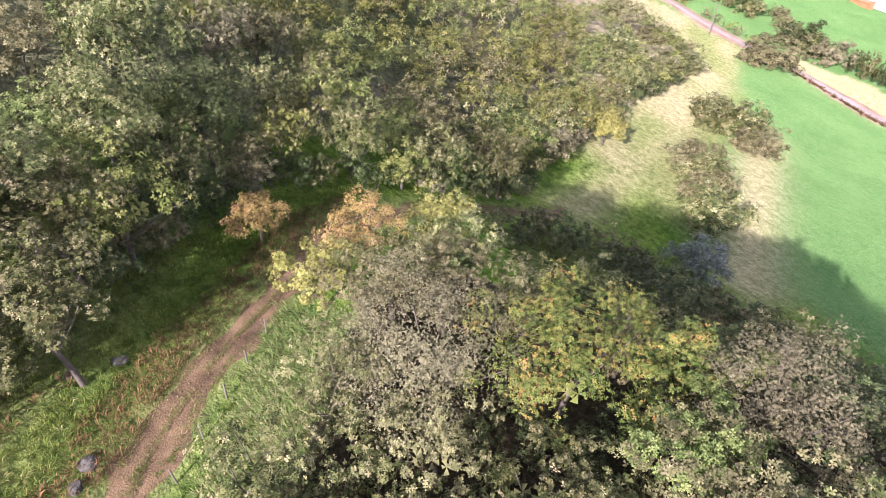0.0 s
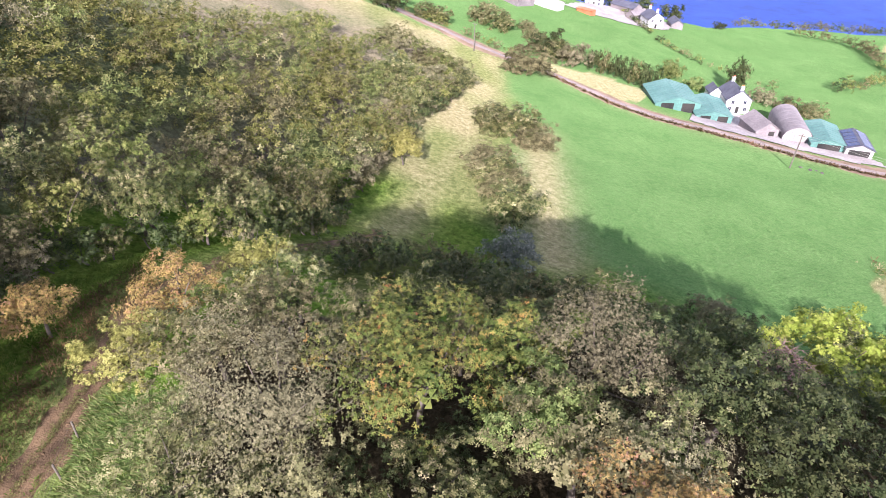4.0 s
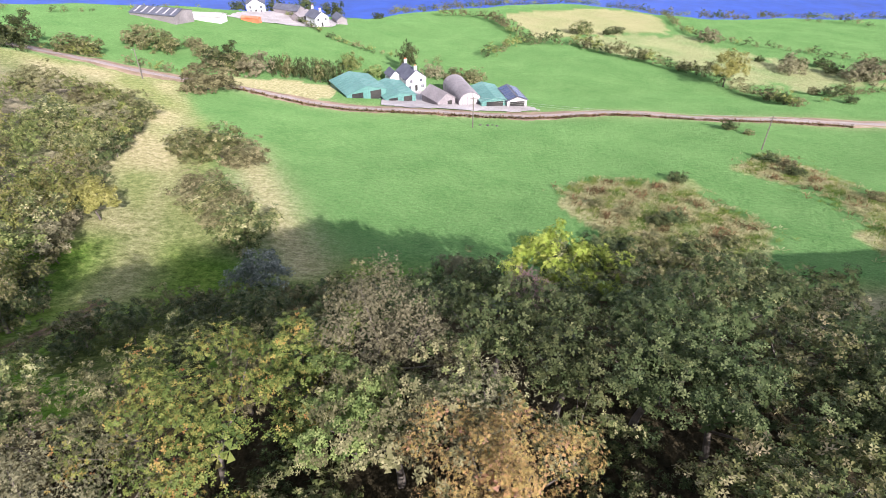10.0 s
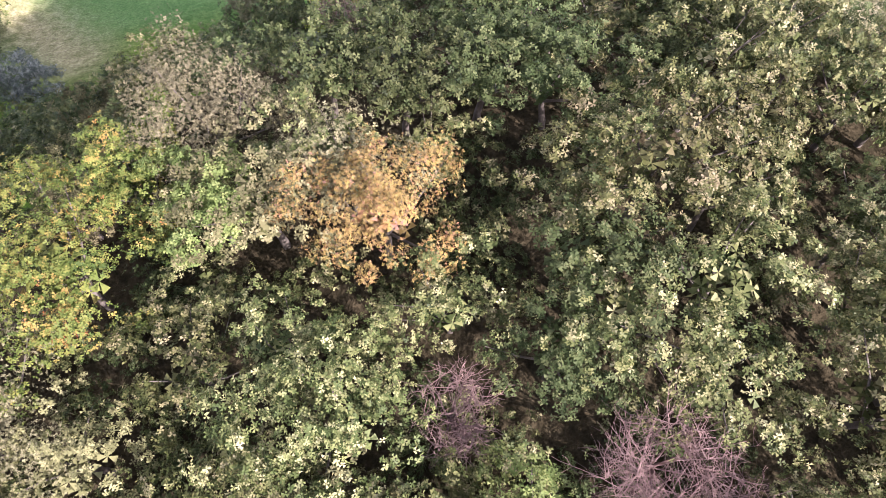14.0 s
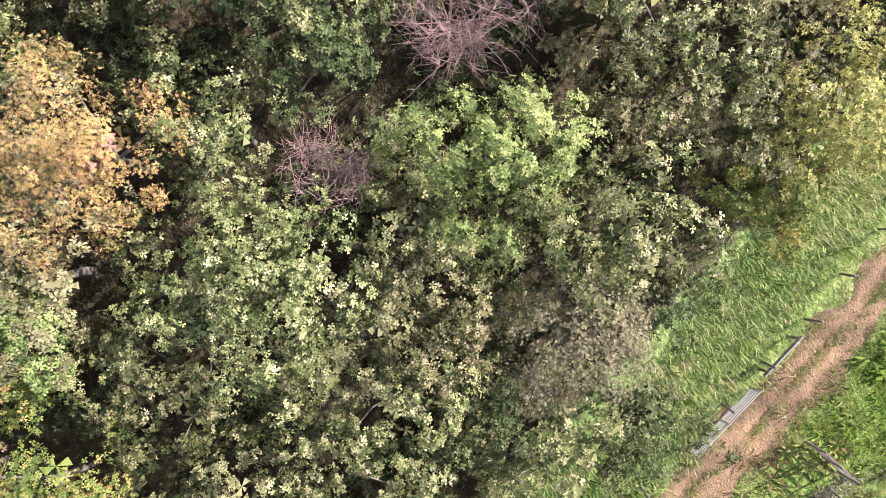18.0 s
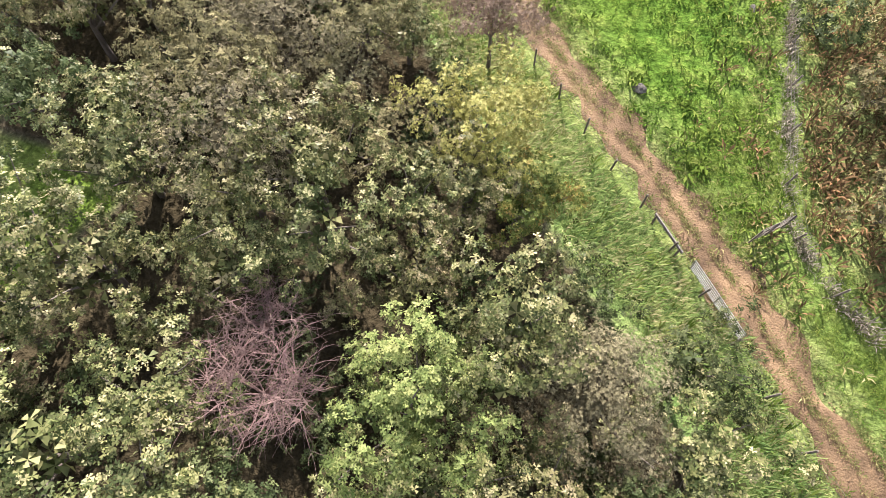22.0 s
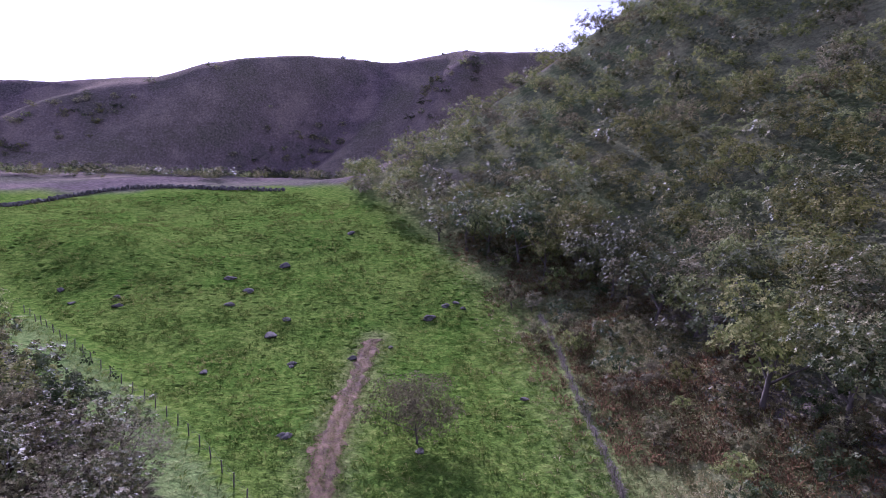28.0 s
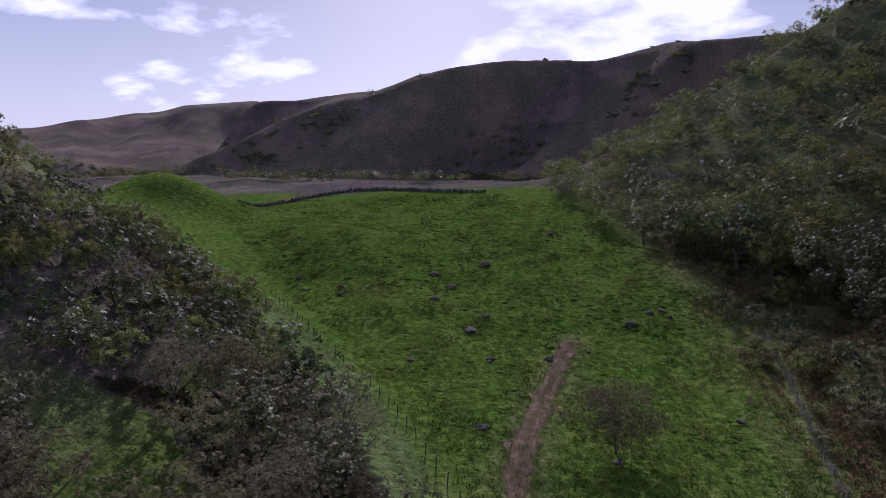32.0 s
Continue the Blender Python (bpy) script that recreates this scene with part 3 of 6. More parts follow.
def make_ground():
    n, k, a = 520, 5.15, 26.0
    u = np.linspace(-1, 1, n)
    g = a * np.sinh(k * u)
    X, Y = np.meshgrid(g, g)
    Z = height(X, Y)
    # the track is worn in
    dt = np.minimum(line_distance(X, Y, TRACK), line_distance(X, Y, GRASS_TRACK))
    Z = Z - 0.12 * np.exp(-(dt / 1.2) ** 2)
    i = np.arange(n * n).reshape(n, n)
    f = np.stack([i[:-1, :-1], i[:-1, 1:], i[1:, 1:], i[1:, :-1]], -1).reshape(-1, 4)
    me = mesh_from("ground", np.stack([X, Y, Z], -1).reshape(-1, 3), f, TURF)
    me.polygons.foreach_set("use_smooth", np.ones(len(f), bool))
    d = foot_line(Y) - X
    wob = 4 * np.sin(0.21 * X + 1.1 * np.sin(0.17 * Y)) + 3 * np.sin(0.33 * Y + 0.4 * X)
    wood = inside(X, Y, KNOLL_WOOD).astype(float)
    lush = smooth(56, 66, Y + 0.12 * X + wob * 0.3) * smooth(-6, 4, X + 22 + 0.36 * (Y - 60) + wob * 0.4)
    lush = np.maximum(lush, smooth(164, 172, Y) * 1.0)
    dry = smooth(60, 70, Y) * (1 - lush) * np.clip(0.68 + 0.07 * wob, 0.4, 0.95)
    dry = np.maximum(dry, 0.85 * np.exp(-(line_distance(X, Y, [(-14, 62), (-20, 76), (-26, 92), (-33, 110)]) / 4.5) ** 2))
    # rough bank below the wood, east of the meadow
    bank = (0.55 + 0.12 * wob / 4) * ( (inside(X + wob * 0.6, Y + wob * 0.4, ROUGH_NEAR) | inside(X + wob * 0.6, Y + wob * 0.4, ROUGH_FAR)))
    dry, lush = np.maximum(dry, bank), lush * (1 - bank)
    dry = np.maximum(dry, 0.6 * np.exp(-(line_distance(X, Y, GRASS_TRACK) / 3.5) ** 2))
    dry = np.maximum(dry, 0.6 * np.exp(-(line_distance(X, Y, ROAD) / 5) ** 2))
    dry = np.maximum(dry, 0.9 * inside(X + wob * 0.3, Y, [(-66, 174), (-30, 164), (-20, 166), (-19, 186), (-40, 187), (-64, 182)]))
    # far fields: one is stubble
    stubble = inside(X + 0.6 * wob, Y + 0.6 * wob, [(63, 341), (87, 356), (132, 366), (153, 345), (137, 294), (111, 290), (84, 282), (68, 286)])
    dry, lush = np.maximum(dry, stubble * (0.72 + 0.02 * wob)), lush * (1 - 0.5 * stubble)
    lea = inside(X + wob, Y + wob, [(78, 276), (136, 291), (150, 255), (175, 215), (196, 200), (150, 194), (128, 200), (122, 226), (102, 249)])
    dry = np.maximum(dry, lea * (0.3 + 0.3 * smooth(-6, 6, wob + 3)))
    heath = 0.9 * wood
    heath = np.maximum(heath, smooth(4, 16, d + wob * 0.8) * smooth(170, 120, Y))
    heath = heath * (1 - 0.45 * smooth(8, 20, d) * smooth(-205, -180, Y))
    foot = np.exp(-((d - 4) / 7) ** 2) * smooth(10, -12, Y)
    dry, heath = np.maximum(dry, foot * 0.4), np.maximum(heath, 0.35 * np.exp(-((d - 8) / 8) ** 2) * smooth(-8, -16, Y))
    v = -Y + 0.25 * X
    streak = np.sin(0.09 * (X + 1.25 * (v - 300)) + 1.5 * np.sin(0.02 * X)) + 0.6 * np.sin(0.05 * X - 0.06 * Y)
    heath = np.maximum(heath, smooth(154, 164, v + 0.4 * wob * smooth(200, 170, v)) * (0.86 + 0.08 * streak))
    dry = np.maximum(dry, 0.85 * smooth(205, 240, v))
    dry = np.maximum(dry, 0.4 * np.exp(-(line_distance(X, Y, TRACK) / 1.8) ** 2))
    dry = np.maximum(dry, smooth(160, 180, v + wob * 2) * 0.15)
    east = smooth(16, 24, X + wob * 0.5) * smooth(-14, -4, Y) * smooth(58, 46, Y) * smooth(80, 60, X)
    dry, heath = np.maximum(dry, east * 0.7), np.maximum(heath, east * 0.45)
    open_bank = smooth(52, 66, X) * smooth(0.25, 0.5, bump(X, Y, 72, -34, 44, 26, -24))
    heath, dry = np.maximum(heath, 0.7 * smooth(0.25, 0.6, bump(X, Y, 72, -34, 44, 26, -24))) * (1 - 0.7 * open_bank), np.maximum(dry, 0.45 * open_bank)
    shore = smooth(SEA + 7, SEA + 1, Z)
    heath, lush = np.maximum(heath, shore * 0.8), lush * (1 - shore)
    verge = inside(X, Y, [(-22, 8), (-15, 0.5), (-9, -8), (-2, -14.3), (7, -23.3), (25, -41), (52, -61), (50, -54), (24, -35), (9, -20), (-3, -8.5), (-11, 0.5), (-19, 11)])
    lush, dry, heath = np.maximum(lush, 0.45 * verge), np.maximum(dry, 0.15 * verge), heath * (1 - verge)
    # leaf mould under the wood; inside SHADE the slope's shadow is painted in
    litter_and_shade = np.maximum(0.65 * inside(X + wob * 0.4, Y + wob * 0.4, SHADE), wood * (np.hypot(X, Y) < 42) * (1 - verge), 0.7 * smooth(10, 20, d) * smooth(-205, -180, Y) * smooth(150, 110, Y))
    rgba = np.stack([np.clip(dry, 0, 1), np.clip(heath, 0, 1), np.clip(lush, 0, 1), litter_and_shade], -1).reshape(-1, 4)
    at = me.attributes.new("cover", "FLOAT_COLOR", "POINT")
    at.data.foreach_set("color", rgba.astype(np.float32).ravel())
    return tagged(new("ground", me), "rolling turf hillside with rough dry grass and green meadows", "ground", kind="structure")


ground = make_ground()


def ribbon(points, half, lift, step=0.6, rows=5, edge=0.0, seed=1, material=SOIL, name="track"):
    """A strip of ground cover along a line, draped on the land, with ragged edges."""
    rng = np.random.default_rng(seed)
    p = along(points, step)
    d = np.gradient(p, axis=0)
    d /= np.linalg.norm(d, axis=1)[:, None]
    nrm = np.stack([d[:, 1], -d[:, 0]], 1)
    w = np.linspace(-1, 1, rows)
    jag = rng.normal(size=(len(p), 2)) * edge * 2.2
    jag = half + np.stack([np.convolve(jag[:, k], np.hanning(9) / 4, "same") for k in (0, 1)], 1)
    off = np.where(w[None] < 0, w[None] * jag[:, :1], w[None] * jag[:, 1:])
    P = p[:, None] + nrm[:, None] * off[..., None]
    Z = height(P[..., 0], P[..., 1]) + lift - 0.12 * np.exp(-(off / 1.2) ** 2) * (edge > 0) - (np.abs(w)[None] > 0.99) * (lift + 0.05)
    i = np.arange(len(p) * rows).reshape(len(p), rows)
    f = np.stack([i[:-1, :-1], i[:-1, 1:], i[1:, 1:], i[1:, :-1]], -1).reshape(-1, 4)
    me = mesh_from(name, np.concatenate([P, Z[..., None]], -1).reshape(-1, 3), f, material)
    me.polygons.foreach_set("use_smooth", np.ones(len(f), bool))
    return new(name, me)


tagged(ribbon(TRACK, 1.05, 0.06, 0.3, 9, 0.3, 3), "worn red-brown earth track through the grass", "track", kind="structure")
tagged(ribbon([(-47, 60), (-44.5, 71), (-42, 80), (-43, 90)], 0.6, 0.05, 0.6, 5, 0.3, 5, PINK_EARTH), "bare pinkish earth at the edge of the grass path", "soil", kind="structure")
tagged(ribbon(rounded([(-28, 12), (-26.2, 8.5), (-24, 4), (-22, 0.5), (-19, -3.5)]), 0.5, 0.05, 0.4, 5, 0.25, 7), "red-brown earth edge of the ditch", "soil", kind="structure")
tagged(ribbon(ROAD, 4.6, 0.14, 2.0, 7, 0.6, 9, VERGE), "red-brown earth banks on both sides of the lane", "verge", kind="structure")
tagged(ribbon(ROAD, 2.0, 0.25, 2.0, 5, 0.0, 4, TAR, "road"), "narrow grey country lane past the farm", "road", kind="structure")
sea_v = [(-4800, 300, SEA), (4800, 300, SEA), (4800, 4900, SEA), (-4800, 4900, SEA)]
tagged(new("water", mesh_from("water", sea_v, [(0, 1, 2, 3)], WATER)), "open blue sea beyond the coast", "sea", kind="structure")


tagged(ribbon(rounded([(16.2, -31.8), (14.6, -33.6), (12.6, -35.6), (11.6, -36.8)]), 0.5, 0.07, 0.4, 5, 0.3, 8), "dark bare step of earth across the pasture's edge", "soil", kind="structure")


# ---------------------------------------------------------------- woods
MAIN = [tree_meshes(s, 2.2, 3.7, 1.5, 54, 21, 0.108, GREEN_LEAF, spread=0.27, petals=4, fans=True) for s in (11, 12, 13, 14)]
GREY = [tree_meshes(s, 2.3, 3.8, 1.8, 84, 22, 0.082, GREY_LEAF, spread=0.5, petals=4, fans=True) for s in (21, 22)]
OLIVE = [tree_meshes(s, 2.2, 3.4, 1.6, 54, 20, 0.108, m, spread=0.27, petals=4, fans=True) for s, m in ((15, BROWN_LEAF), (16, DARK_LEAF))]
SCRUB = [tree_meshes(s, 1.6, 2.4, 0.5, 38, 13, 0.14, m, 0.07, limbs=3, petals=4, fans=True, inner=24) for s, m in ((41, DARK_LEAF), (42, BROWN_LEAF), (43, GREY_LEAF), (44, GREEN_LEAF), (45, DARK_LEAF))]
LIGHT = [tree_meshes(s, 1.7, 2.5, 0.4, 28, 8, 0.19, m, 0.07, limbs=2, petals=4, fans=True, inner=24) for s, m in ((46, DARK_LEAF), (47, BROWN_LEAF), (48, GREY_LEAF), (49, HILL_LEAF), (50, GREEN_LEAF))]
TINY = [tree_meshes(s, 2.6, 4.2, 0.6, 26, 5, 0.42, m, 0.14, limbs=2, petals=3, fans=True, inner=8, low=-0.4) for s, m in ((91, HILL_LEAF), (92, GREEN_LEAF), (93, FRESH_LEAF), (94, BROWN_LEAF), (95, DARK_LEAF))]
FAR = [tree_meshes(s, 2.6, 4.2, 1.4, 36, 7, 0.27, m, 0.14, limbs=3, petals=3, fans=True, inner=12) for s, m in ((51, HILL_LEAF), (52, GREEN_LEAF), (53, HILL_LEAF), (54, GREY_LEAF), (55, BROWN_LEAF), (56, FRESH_LEAF))]


WESTERN = [tree_meshes(s, 2.5, 4.0, 1.3, 66, 17, 0.13, m, 0.14, spread=0.34, limbs=3, petals=4, fans=True) for s, m in ((61, HILL_LEAF), (62, GREEN_LEAF), (63, HILL_LEAF), (64, GREY_LEAF), (65, BROWN_LEAF), (66, FRESH_LEAF), (67, DARK_LEAF))]


def scatter(poly, step, seed):
    """Points at about even distances inside a plan outline."""
    rng = np.random.default_rng(seed)
    px, py = [q[0] for q in poly], [q[1] for q in poly]
    gx, gy = np.meshgrid(np.arange(min(px), max(px), step), np.arange(min(py), max(py), step * 0.87))
    gx[1::2] += step / 2
    gx, gy = gx + rng.uniform(-0.33, 0.33, gx.shape) * step, gy + rng.uniform(-0.33, 0.33, gy.shape) * step
    ok = inside(gx, gy, poly)
    return np.stack([gx[ok], gy[ok]], 1)


# trees that stand out: name, x, y, crown radius, height, material, leaf, label
SPECIAL = [
    ("birch", -11.8, 9.6, 3.5, 6.2, GREY_LEAF, 0.085, "large grey-leaved birch with a dense round crown"),
    ("rowan", -7.4, 13.0, 3.3, 6.2, MIXED_LEAF, 0.115, "rowan turning yellow, green and red"),
    ("rowan", -4.3, 15.4, 2.2, 5.0, MIXED_LEAF, 0.115, "rowan turning yellow, green and red"),
    ("birch", -1.0, 16.0, 2.4, 5.6, GREY_LEAF, 0.085, "small grey birch among darker trees"),
    ("birch", 2.3, 8.8, 2.1, 5.4, AMBER_LEAF, 0.10, "golden orange birch in autumn leaf"),
    ("young_tree", 7.6, 22.5, 2.5, 4.2, LIME_LEAF, 0.14, "bright lime-green young tree at the wood's edge"),
    ("rowan", -22.7, 13.9, 2.1, 4.8, AMBER_LEAF, 0.11, "russet and orange rowan beside the track"),
    ("hawthorn", 3.4, -17.4, 2.0, 5.2, BLUSH_LEAF, 0.09, "small reddish hawthorn on a thin trunk"),
    ("sallow", 2.6, -11.8, 2.5, 5.2, YELLOW_LEAF, 0.10, "yellow-green sallow at the wood's edge"),
    ("sallow", 0.2, -9.6, 1.6, 4.2, MIXED_LEAF, 0.12, "sallow turning orange at the wood's edge"),
    ("hawthorn", 4.1, -39.8, 3.2, 5.6, BROWN_LEAF, 0.11, "lone brownish hawthorn with a broad crown in the pasture"),
    ("broadleaf", 1.3, -1.5, 2.3, 5.0, FRESH_LEAF, 0.13, "fresh green broad-leaved tree in the wood"),
    ("broadleaf", -2.2, 12.4, 1.9, 4.6, FRESH_LEAF, 0.13, "pale green broad-leaved tree in the wood"),
    ("broadleaf", -1.3, 4.5, 2.4, 4.8, GREEN_LEAF, 0.12, "olive-yellow broad-leaved tree in the wood"),
    ("sallow", -3.8, -3.8, 2.2, 4.2, GREY_LEAF, 0.09, "grey-leaved sallow at the wood's edge"),
    ("hawthorn", -27.9, 9.9, 1.5, 3.0, AMBER_LEAF, 0.13, "small golden hawthorn with a pinkish top on the grass"),
    ("sallow", -20.6, 9.7, 1.9, 4.2, YELLOW_LEAF, 0.11, "yellow-green sallow beside the birch"),
    ("broadleaf", -21.8, 19.0, 2.3, 4.4, YELLOW_LEAF, 0.11, "olive broad-leaved tree at the end of the wood"),
    ("whitebeam", -17.0, 52.5, 3.1, 6.2, PALE_LEAF, 0.17, "pale-topped whitebeam in the hill's shadow"),
    ("broadleaf", 11.5, 25.0, 2.2, 3.8, DARK_LEAF, 0.18, "dark green bushy tree at the wood's edge"),
    ("ash_tree", -23.0, -1.4, 2.9, 8.4, GREEN_LEAF, 0.13, "tall olive-green tree by the ditch"),
    ("ash_tree", -24.6, -5.4, 3.1, 9.0, FRESH_LEAF, 0.13, "tall green tree by the ditch"),
    ("ash_tree", -21.8, -9.0, 2.7, 7.6, GREEN_LEAF, 0.13, "tall olive-green tree by the ditch"),
    ("ash_tree", -26.5, -10.5, 3.1, 9.0, GREEN_LEAF, 0.13, "tall olive-green tree by the ditch"),
    ("ash_tree", -28.6, 0.6, 2.9, 8.2, GREEN_LEAF, 0.13, "tall olive-green tree by the ditch"),
    ("ash_tree", -27.8, -3.6, 3.0, 9.0, DARK_LEAF, 0.13, "tall dark tree shading the ditch"),
    ("ash_tree", -31.0, -1.0, 3.1, 8.8, GREEN_LEAF, 0.13, "tall olive-green tree by the ditch"),
    ("ash_tree", -34.2, 5.4, 3.2, 8.4, GREEN_LEAF, 0.13, "tall olive-green tree over the hollow"),
    ("ash_tree", -36.6, 11.0, 3.0, 7.6, DARK_LEAF, 0.13, "dark broad-leaved tree over the hollow"),
    ("hazel", -42.5, 70.5, 3.0, 5.4, YELLOW_LEAF, 0.2, "yellow hazel at the corner of the hillside wood"),
    ("broadleaf", 6.0, 57.0, 2.2, 4.2, GREY_LEAF, 0.16, "grey-green tree on the shaded bank"),
]
for k, (nm, x, y, r, tall, m, leaf, label) in enumerate(SPECIAL):
    lone = nm == "hawthorn"
    grey = m is GREY_LEAF and leaf < 0.12
    clumps = (120 if r > 2.2 else 90) if lone else int((44 if grey else 36) * r)
    ms = tree_meshes(200 + k, r, tall * ((0.72 if r > 2.2 else 0.55) if lone else 0.72), tall * ((0.2 if r > 2.2 else 0.48) if lone else 0.3), clumps, 46 if lone else 84 if grey else 84 if m is AMBER_LEAF else 38, leaf * (0.54 if m is AMBER_LEAF else 0.56 if grey else 0.82), m, 0.09 if lone else 0.14, 0.46 if grey or lone else 0.4 if m is AMBER_LEAF else 0.34, 6, 4, True)
    tree(nm, ms, x, y, float(height(x, y)), k * 1.3, 1.0, label, "tree")

BARE = [(1.5, 3.0, 1.35, 3.6, 16, 13), (5.3, -0.6, 1.8, 4.0, 22, 15), (6.4, -2.6, 1.45, 3.6, 15, 13), (5.0, 18.5, 1.2, 3.2, 12, 20)]
for k, (x, y, r, tall, limbs, fork) in enumerate(BARE):
    tree("bare_tree", bare_meshes(300 + k, r, tall * 0.6, tall * 0.45, limbs, fork, 0.06), x, y, float(height(x, y)), k, 1.0, "leafless tree with purplish grey twigs", "tree")

rng = np.random.default_rng(5)
spur_spots, stood, under = [], [], []
for k, (x, y) in enumerate(scatter(KNOLL_WOOD, 3.05, 7)):
    if min(math.hypot(x - s[1], y - s[2]) - 0.75 * s[3] for s in SPECIAL) < 0.5 or min(math.hypot(x - s[0], y - s[1]) - 0.8 * s[2] for s in BARE) < 0.55:
        continue
    g = float(height(x, y)) - 0.1
    if math.hypot(x, y) < 40:
        u = rng.uniform()
        if y < -9 and u < 0.45:
            u = 0.86 if u < 0.22 else 0.95
        ms, label = (MAIN[rng.choice(4)], "olive-green broad-leaved tree in a dense wood") if u < (0.3 if y > 7 else 0.82) or (math.hypot(x - 2, y) < 11 and u < 0.9) else (GREY[k % 2], "grey-leaved sallow in a dense wood") if u < (0.34 if y > 7 else 0.88) else (OLIVE[(0 if y < -9 else 1) if x > 3 else k % 2], "dull brown-green tree in a dense wood")
        tree("tree", ms, x, y, g, rng.uniform(0, 6.3), rng.uniform(0.8, 1.15) * (1 - 0.25 * float(smooth(12, 22, y))), label, "tree", "trees of the knoll wood", rng.uniform(0.8, 1.15))
        stood.append((x, y))
    elif x < 58 or rng.uniform() < 0.3:
        spur_spots.append((x, y))
# young growth where the canopy opens
stood = np.array(stood + [(s[1], s[2]) for s in SPECIAL])
for k, (x, y) in enumerate(scatter(KNOLL_WOOD, 1.7, 19)):
    if math.hypot(x, y) < 30 and np.hypot(stood[:, 0] - x, stood[:, 1] - y).min() > 1.35:
        under.append((x, y))

# scrub in the shade north of the wood
for k, (x, y) in enumerate(scatter(SHADE, 3.3, 17)):
    kind = int(rng.choice(5, p=[0.3, 0.3, 0.12, 0.08, 0.2]))
    if rng.uniform() < 0.8:
        tree("bush", SCRUB[kind], x, y, float(height(x, y)) - 0.15, rng.uniform(0, 6.3), rng.uniform(0.7, 1.4), "dark thorny bush on the shaded slope", "bush", "bushes of the shaded slope")


def joined_trees(name, spots, label, seed, scales=(0.8, 1.5), kinds=FAR, odds=(0.3, 0.2, 0.18, 0.12, 0.1, 0.1), category="wood", kind="stuff"):
    """Crowns of one wood or hedge, joined by their kind."""
    rng = np.random.default_rng(seed)
    by = {}
    for x, y in spots:
        by.setdefault(int(rng.choice(len(kinds), p=odds)), []).append((x, y))
    for n, pts in sorted(by.items()):
        me = kinds[n][1]
        co, lv = np.empty(len(me.vertices) * 3, np.float32), np.empty(len(me.loops), np.int32)
        me.vertices.foreach_get("co", co)
        me.loops.foreach_get("vertex_index", lv)
        co, lv = co.reshape(-1, 3), lv.reshape(-1, len(me.loops) // len(me.polygons))
        vs, fs = [], []
        for k, (x, y) in enumerate(pts):
            a, s = rng.uniform(0, 6.3), rng.uniform(*scales)
            c, sn = math.cos(a) * s, math.sin(a) * s
            vs.append(np.stack([co[:, 0] * c - co[:, 1] * sn + x, co[:, 0] * sn + co[:, 1] * c + y, co[:, 2] * s * rng.uniform(0.8, 1.15) + float(height(x, y)) - 0.35 * s], 1))
            fs.append(lv + k * len(co))
        tagged(new(name, mesh_from(name, np.concatenate(vs), np.concatenate(fs), me.materials[0])), label, category, kind=kind)


joined_trees("undergrowth", under, "leafy undergrowth beneath the trees of the knoll", 7, (0.4, 0.65), LIGHT, (0.5, 0.0, 0.0, 0.0, 0.5), "undergrowth")
spur_spots = sorted(spur_spots, key=lambda q: math.hypot(q[0], q[1]))
rng = np.random.default_rng(81)
for x, y in spur_spots[:110]:
    kind = int(rng.choice(5, p=[0.22, 0.15, 0.05, 0.36, 0.22]))
    tree("shrub", LIGHT[kind], x, y, float(height(x, y)) - 0.35, rng.uniform(0, 6.3), rng.uniform(0.9, 1.6), ("dark green shrub on the bank of the spur", "brown-leaved shrub on the bank of the spur", "grey-leaved shrub on the bank of the spur", "yellow-green shrub on the bank of the spur", "olive-green shrub on the bank of the spur")[kind], "shrub", "shrubs of the spur", rng.uniform(0.85, 1.15))
joined_trees("spur_scrub", spur_spots[110:], "low scrubby bushes over the south-eastern spur", 8, (0.9, 1.6), LIGHT, (0.22, 0.15, 0.05, 0.36, 0.22), "scrub")
WEST_WOOD = [(-22, -5), (-26, -1), (-29, 3), (-31, 8), (-34, 14), (-33, 21), (-32, 31), (-34, 40), (-40, 52), (-44, 68), (-50, 90), (-52, 112), (-62, 130), (-76, 134), (-90, 112), (-98, 90), (-100, 0), (-100, -80), (-90, -180), (-60, -250), (-24, -226), (14, -192), (38, -163), (31, -140), (20, -120), (7, -104), (-8, -90), (-16, -78), (-22, -66), (-23, -50), (-25, -36), (-28, -20), (-23, -10)]
spots = scatter(WEST_WOOD, 4.7, 9)
spots = spots[(spots[:, 0] > -88) & ((np.hypot(spots[:, 0], spots[:, 1]) < 110) | (np.random.default_rng(4).uniform(size=len(spots)) < np.where(spots[:, 1] < -40, 0.9, 0.6)))]
order = np.argsort(np.hypot(spots[:, 0], spots[:, 1]))
rng = np.random.default_rng(6)
for x, y in spots[order[:110]]:
    kind = int(rng.choice(6, p=[0.2, 0.34, 0.12, 0.05, 0.12, 0.17]))
    tree("tree", WESTERN[kind] if math.hypot(x, y) < 75 else FAR[kind], x, y, float(height(x, y)) - 0.2, rng.uniform(0, 6.3), rng.uniform(0.75, 1.4),
         "broad-leaved tree in the hillside wood", "tree", "trees of the western wood", rng.uniform(0.9, 1.25))
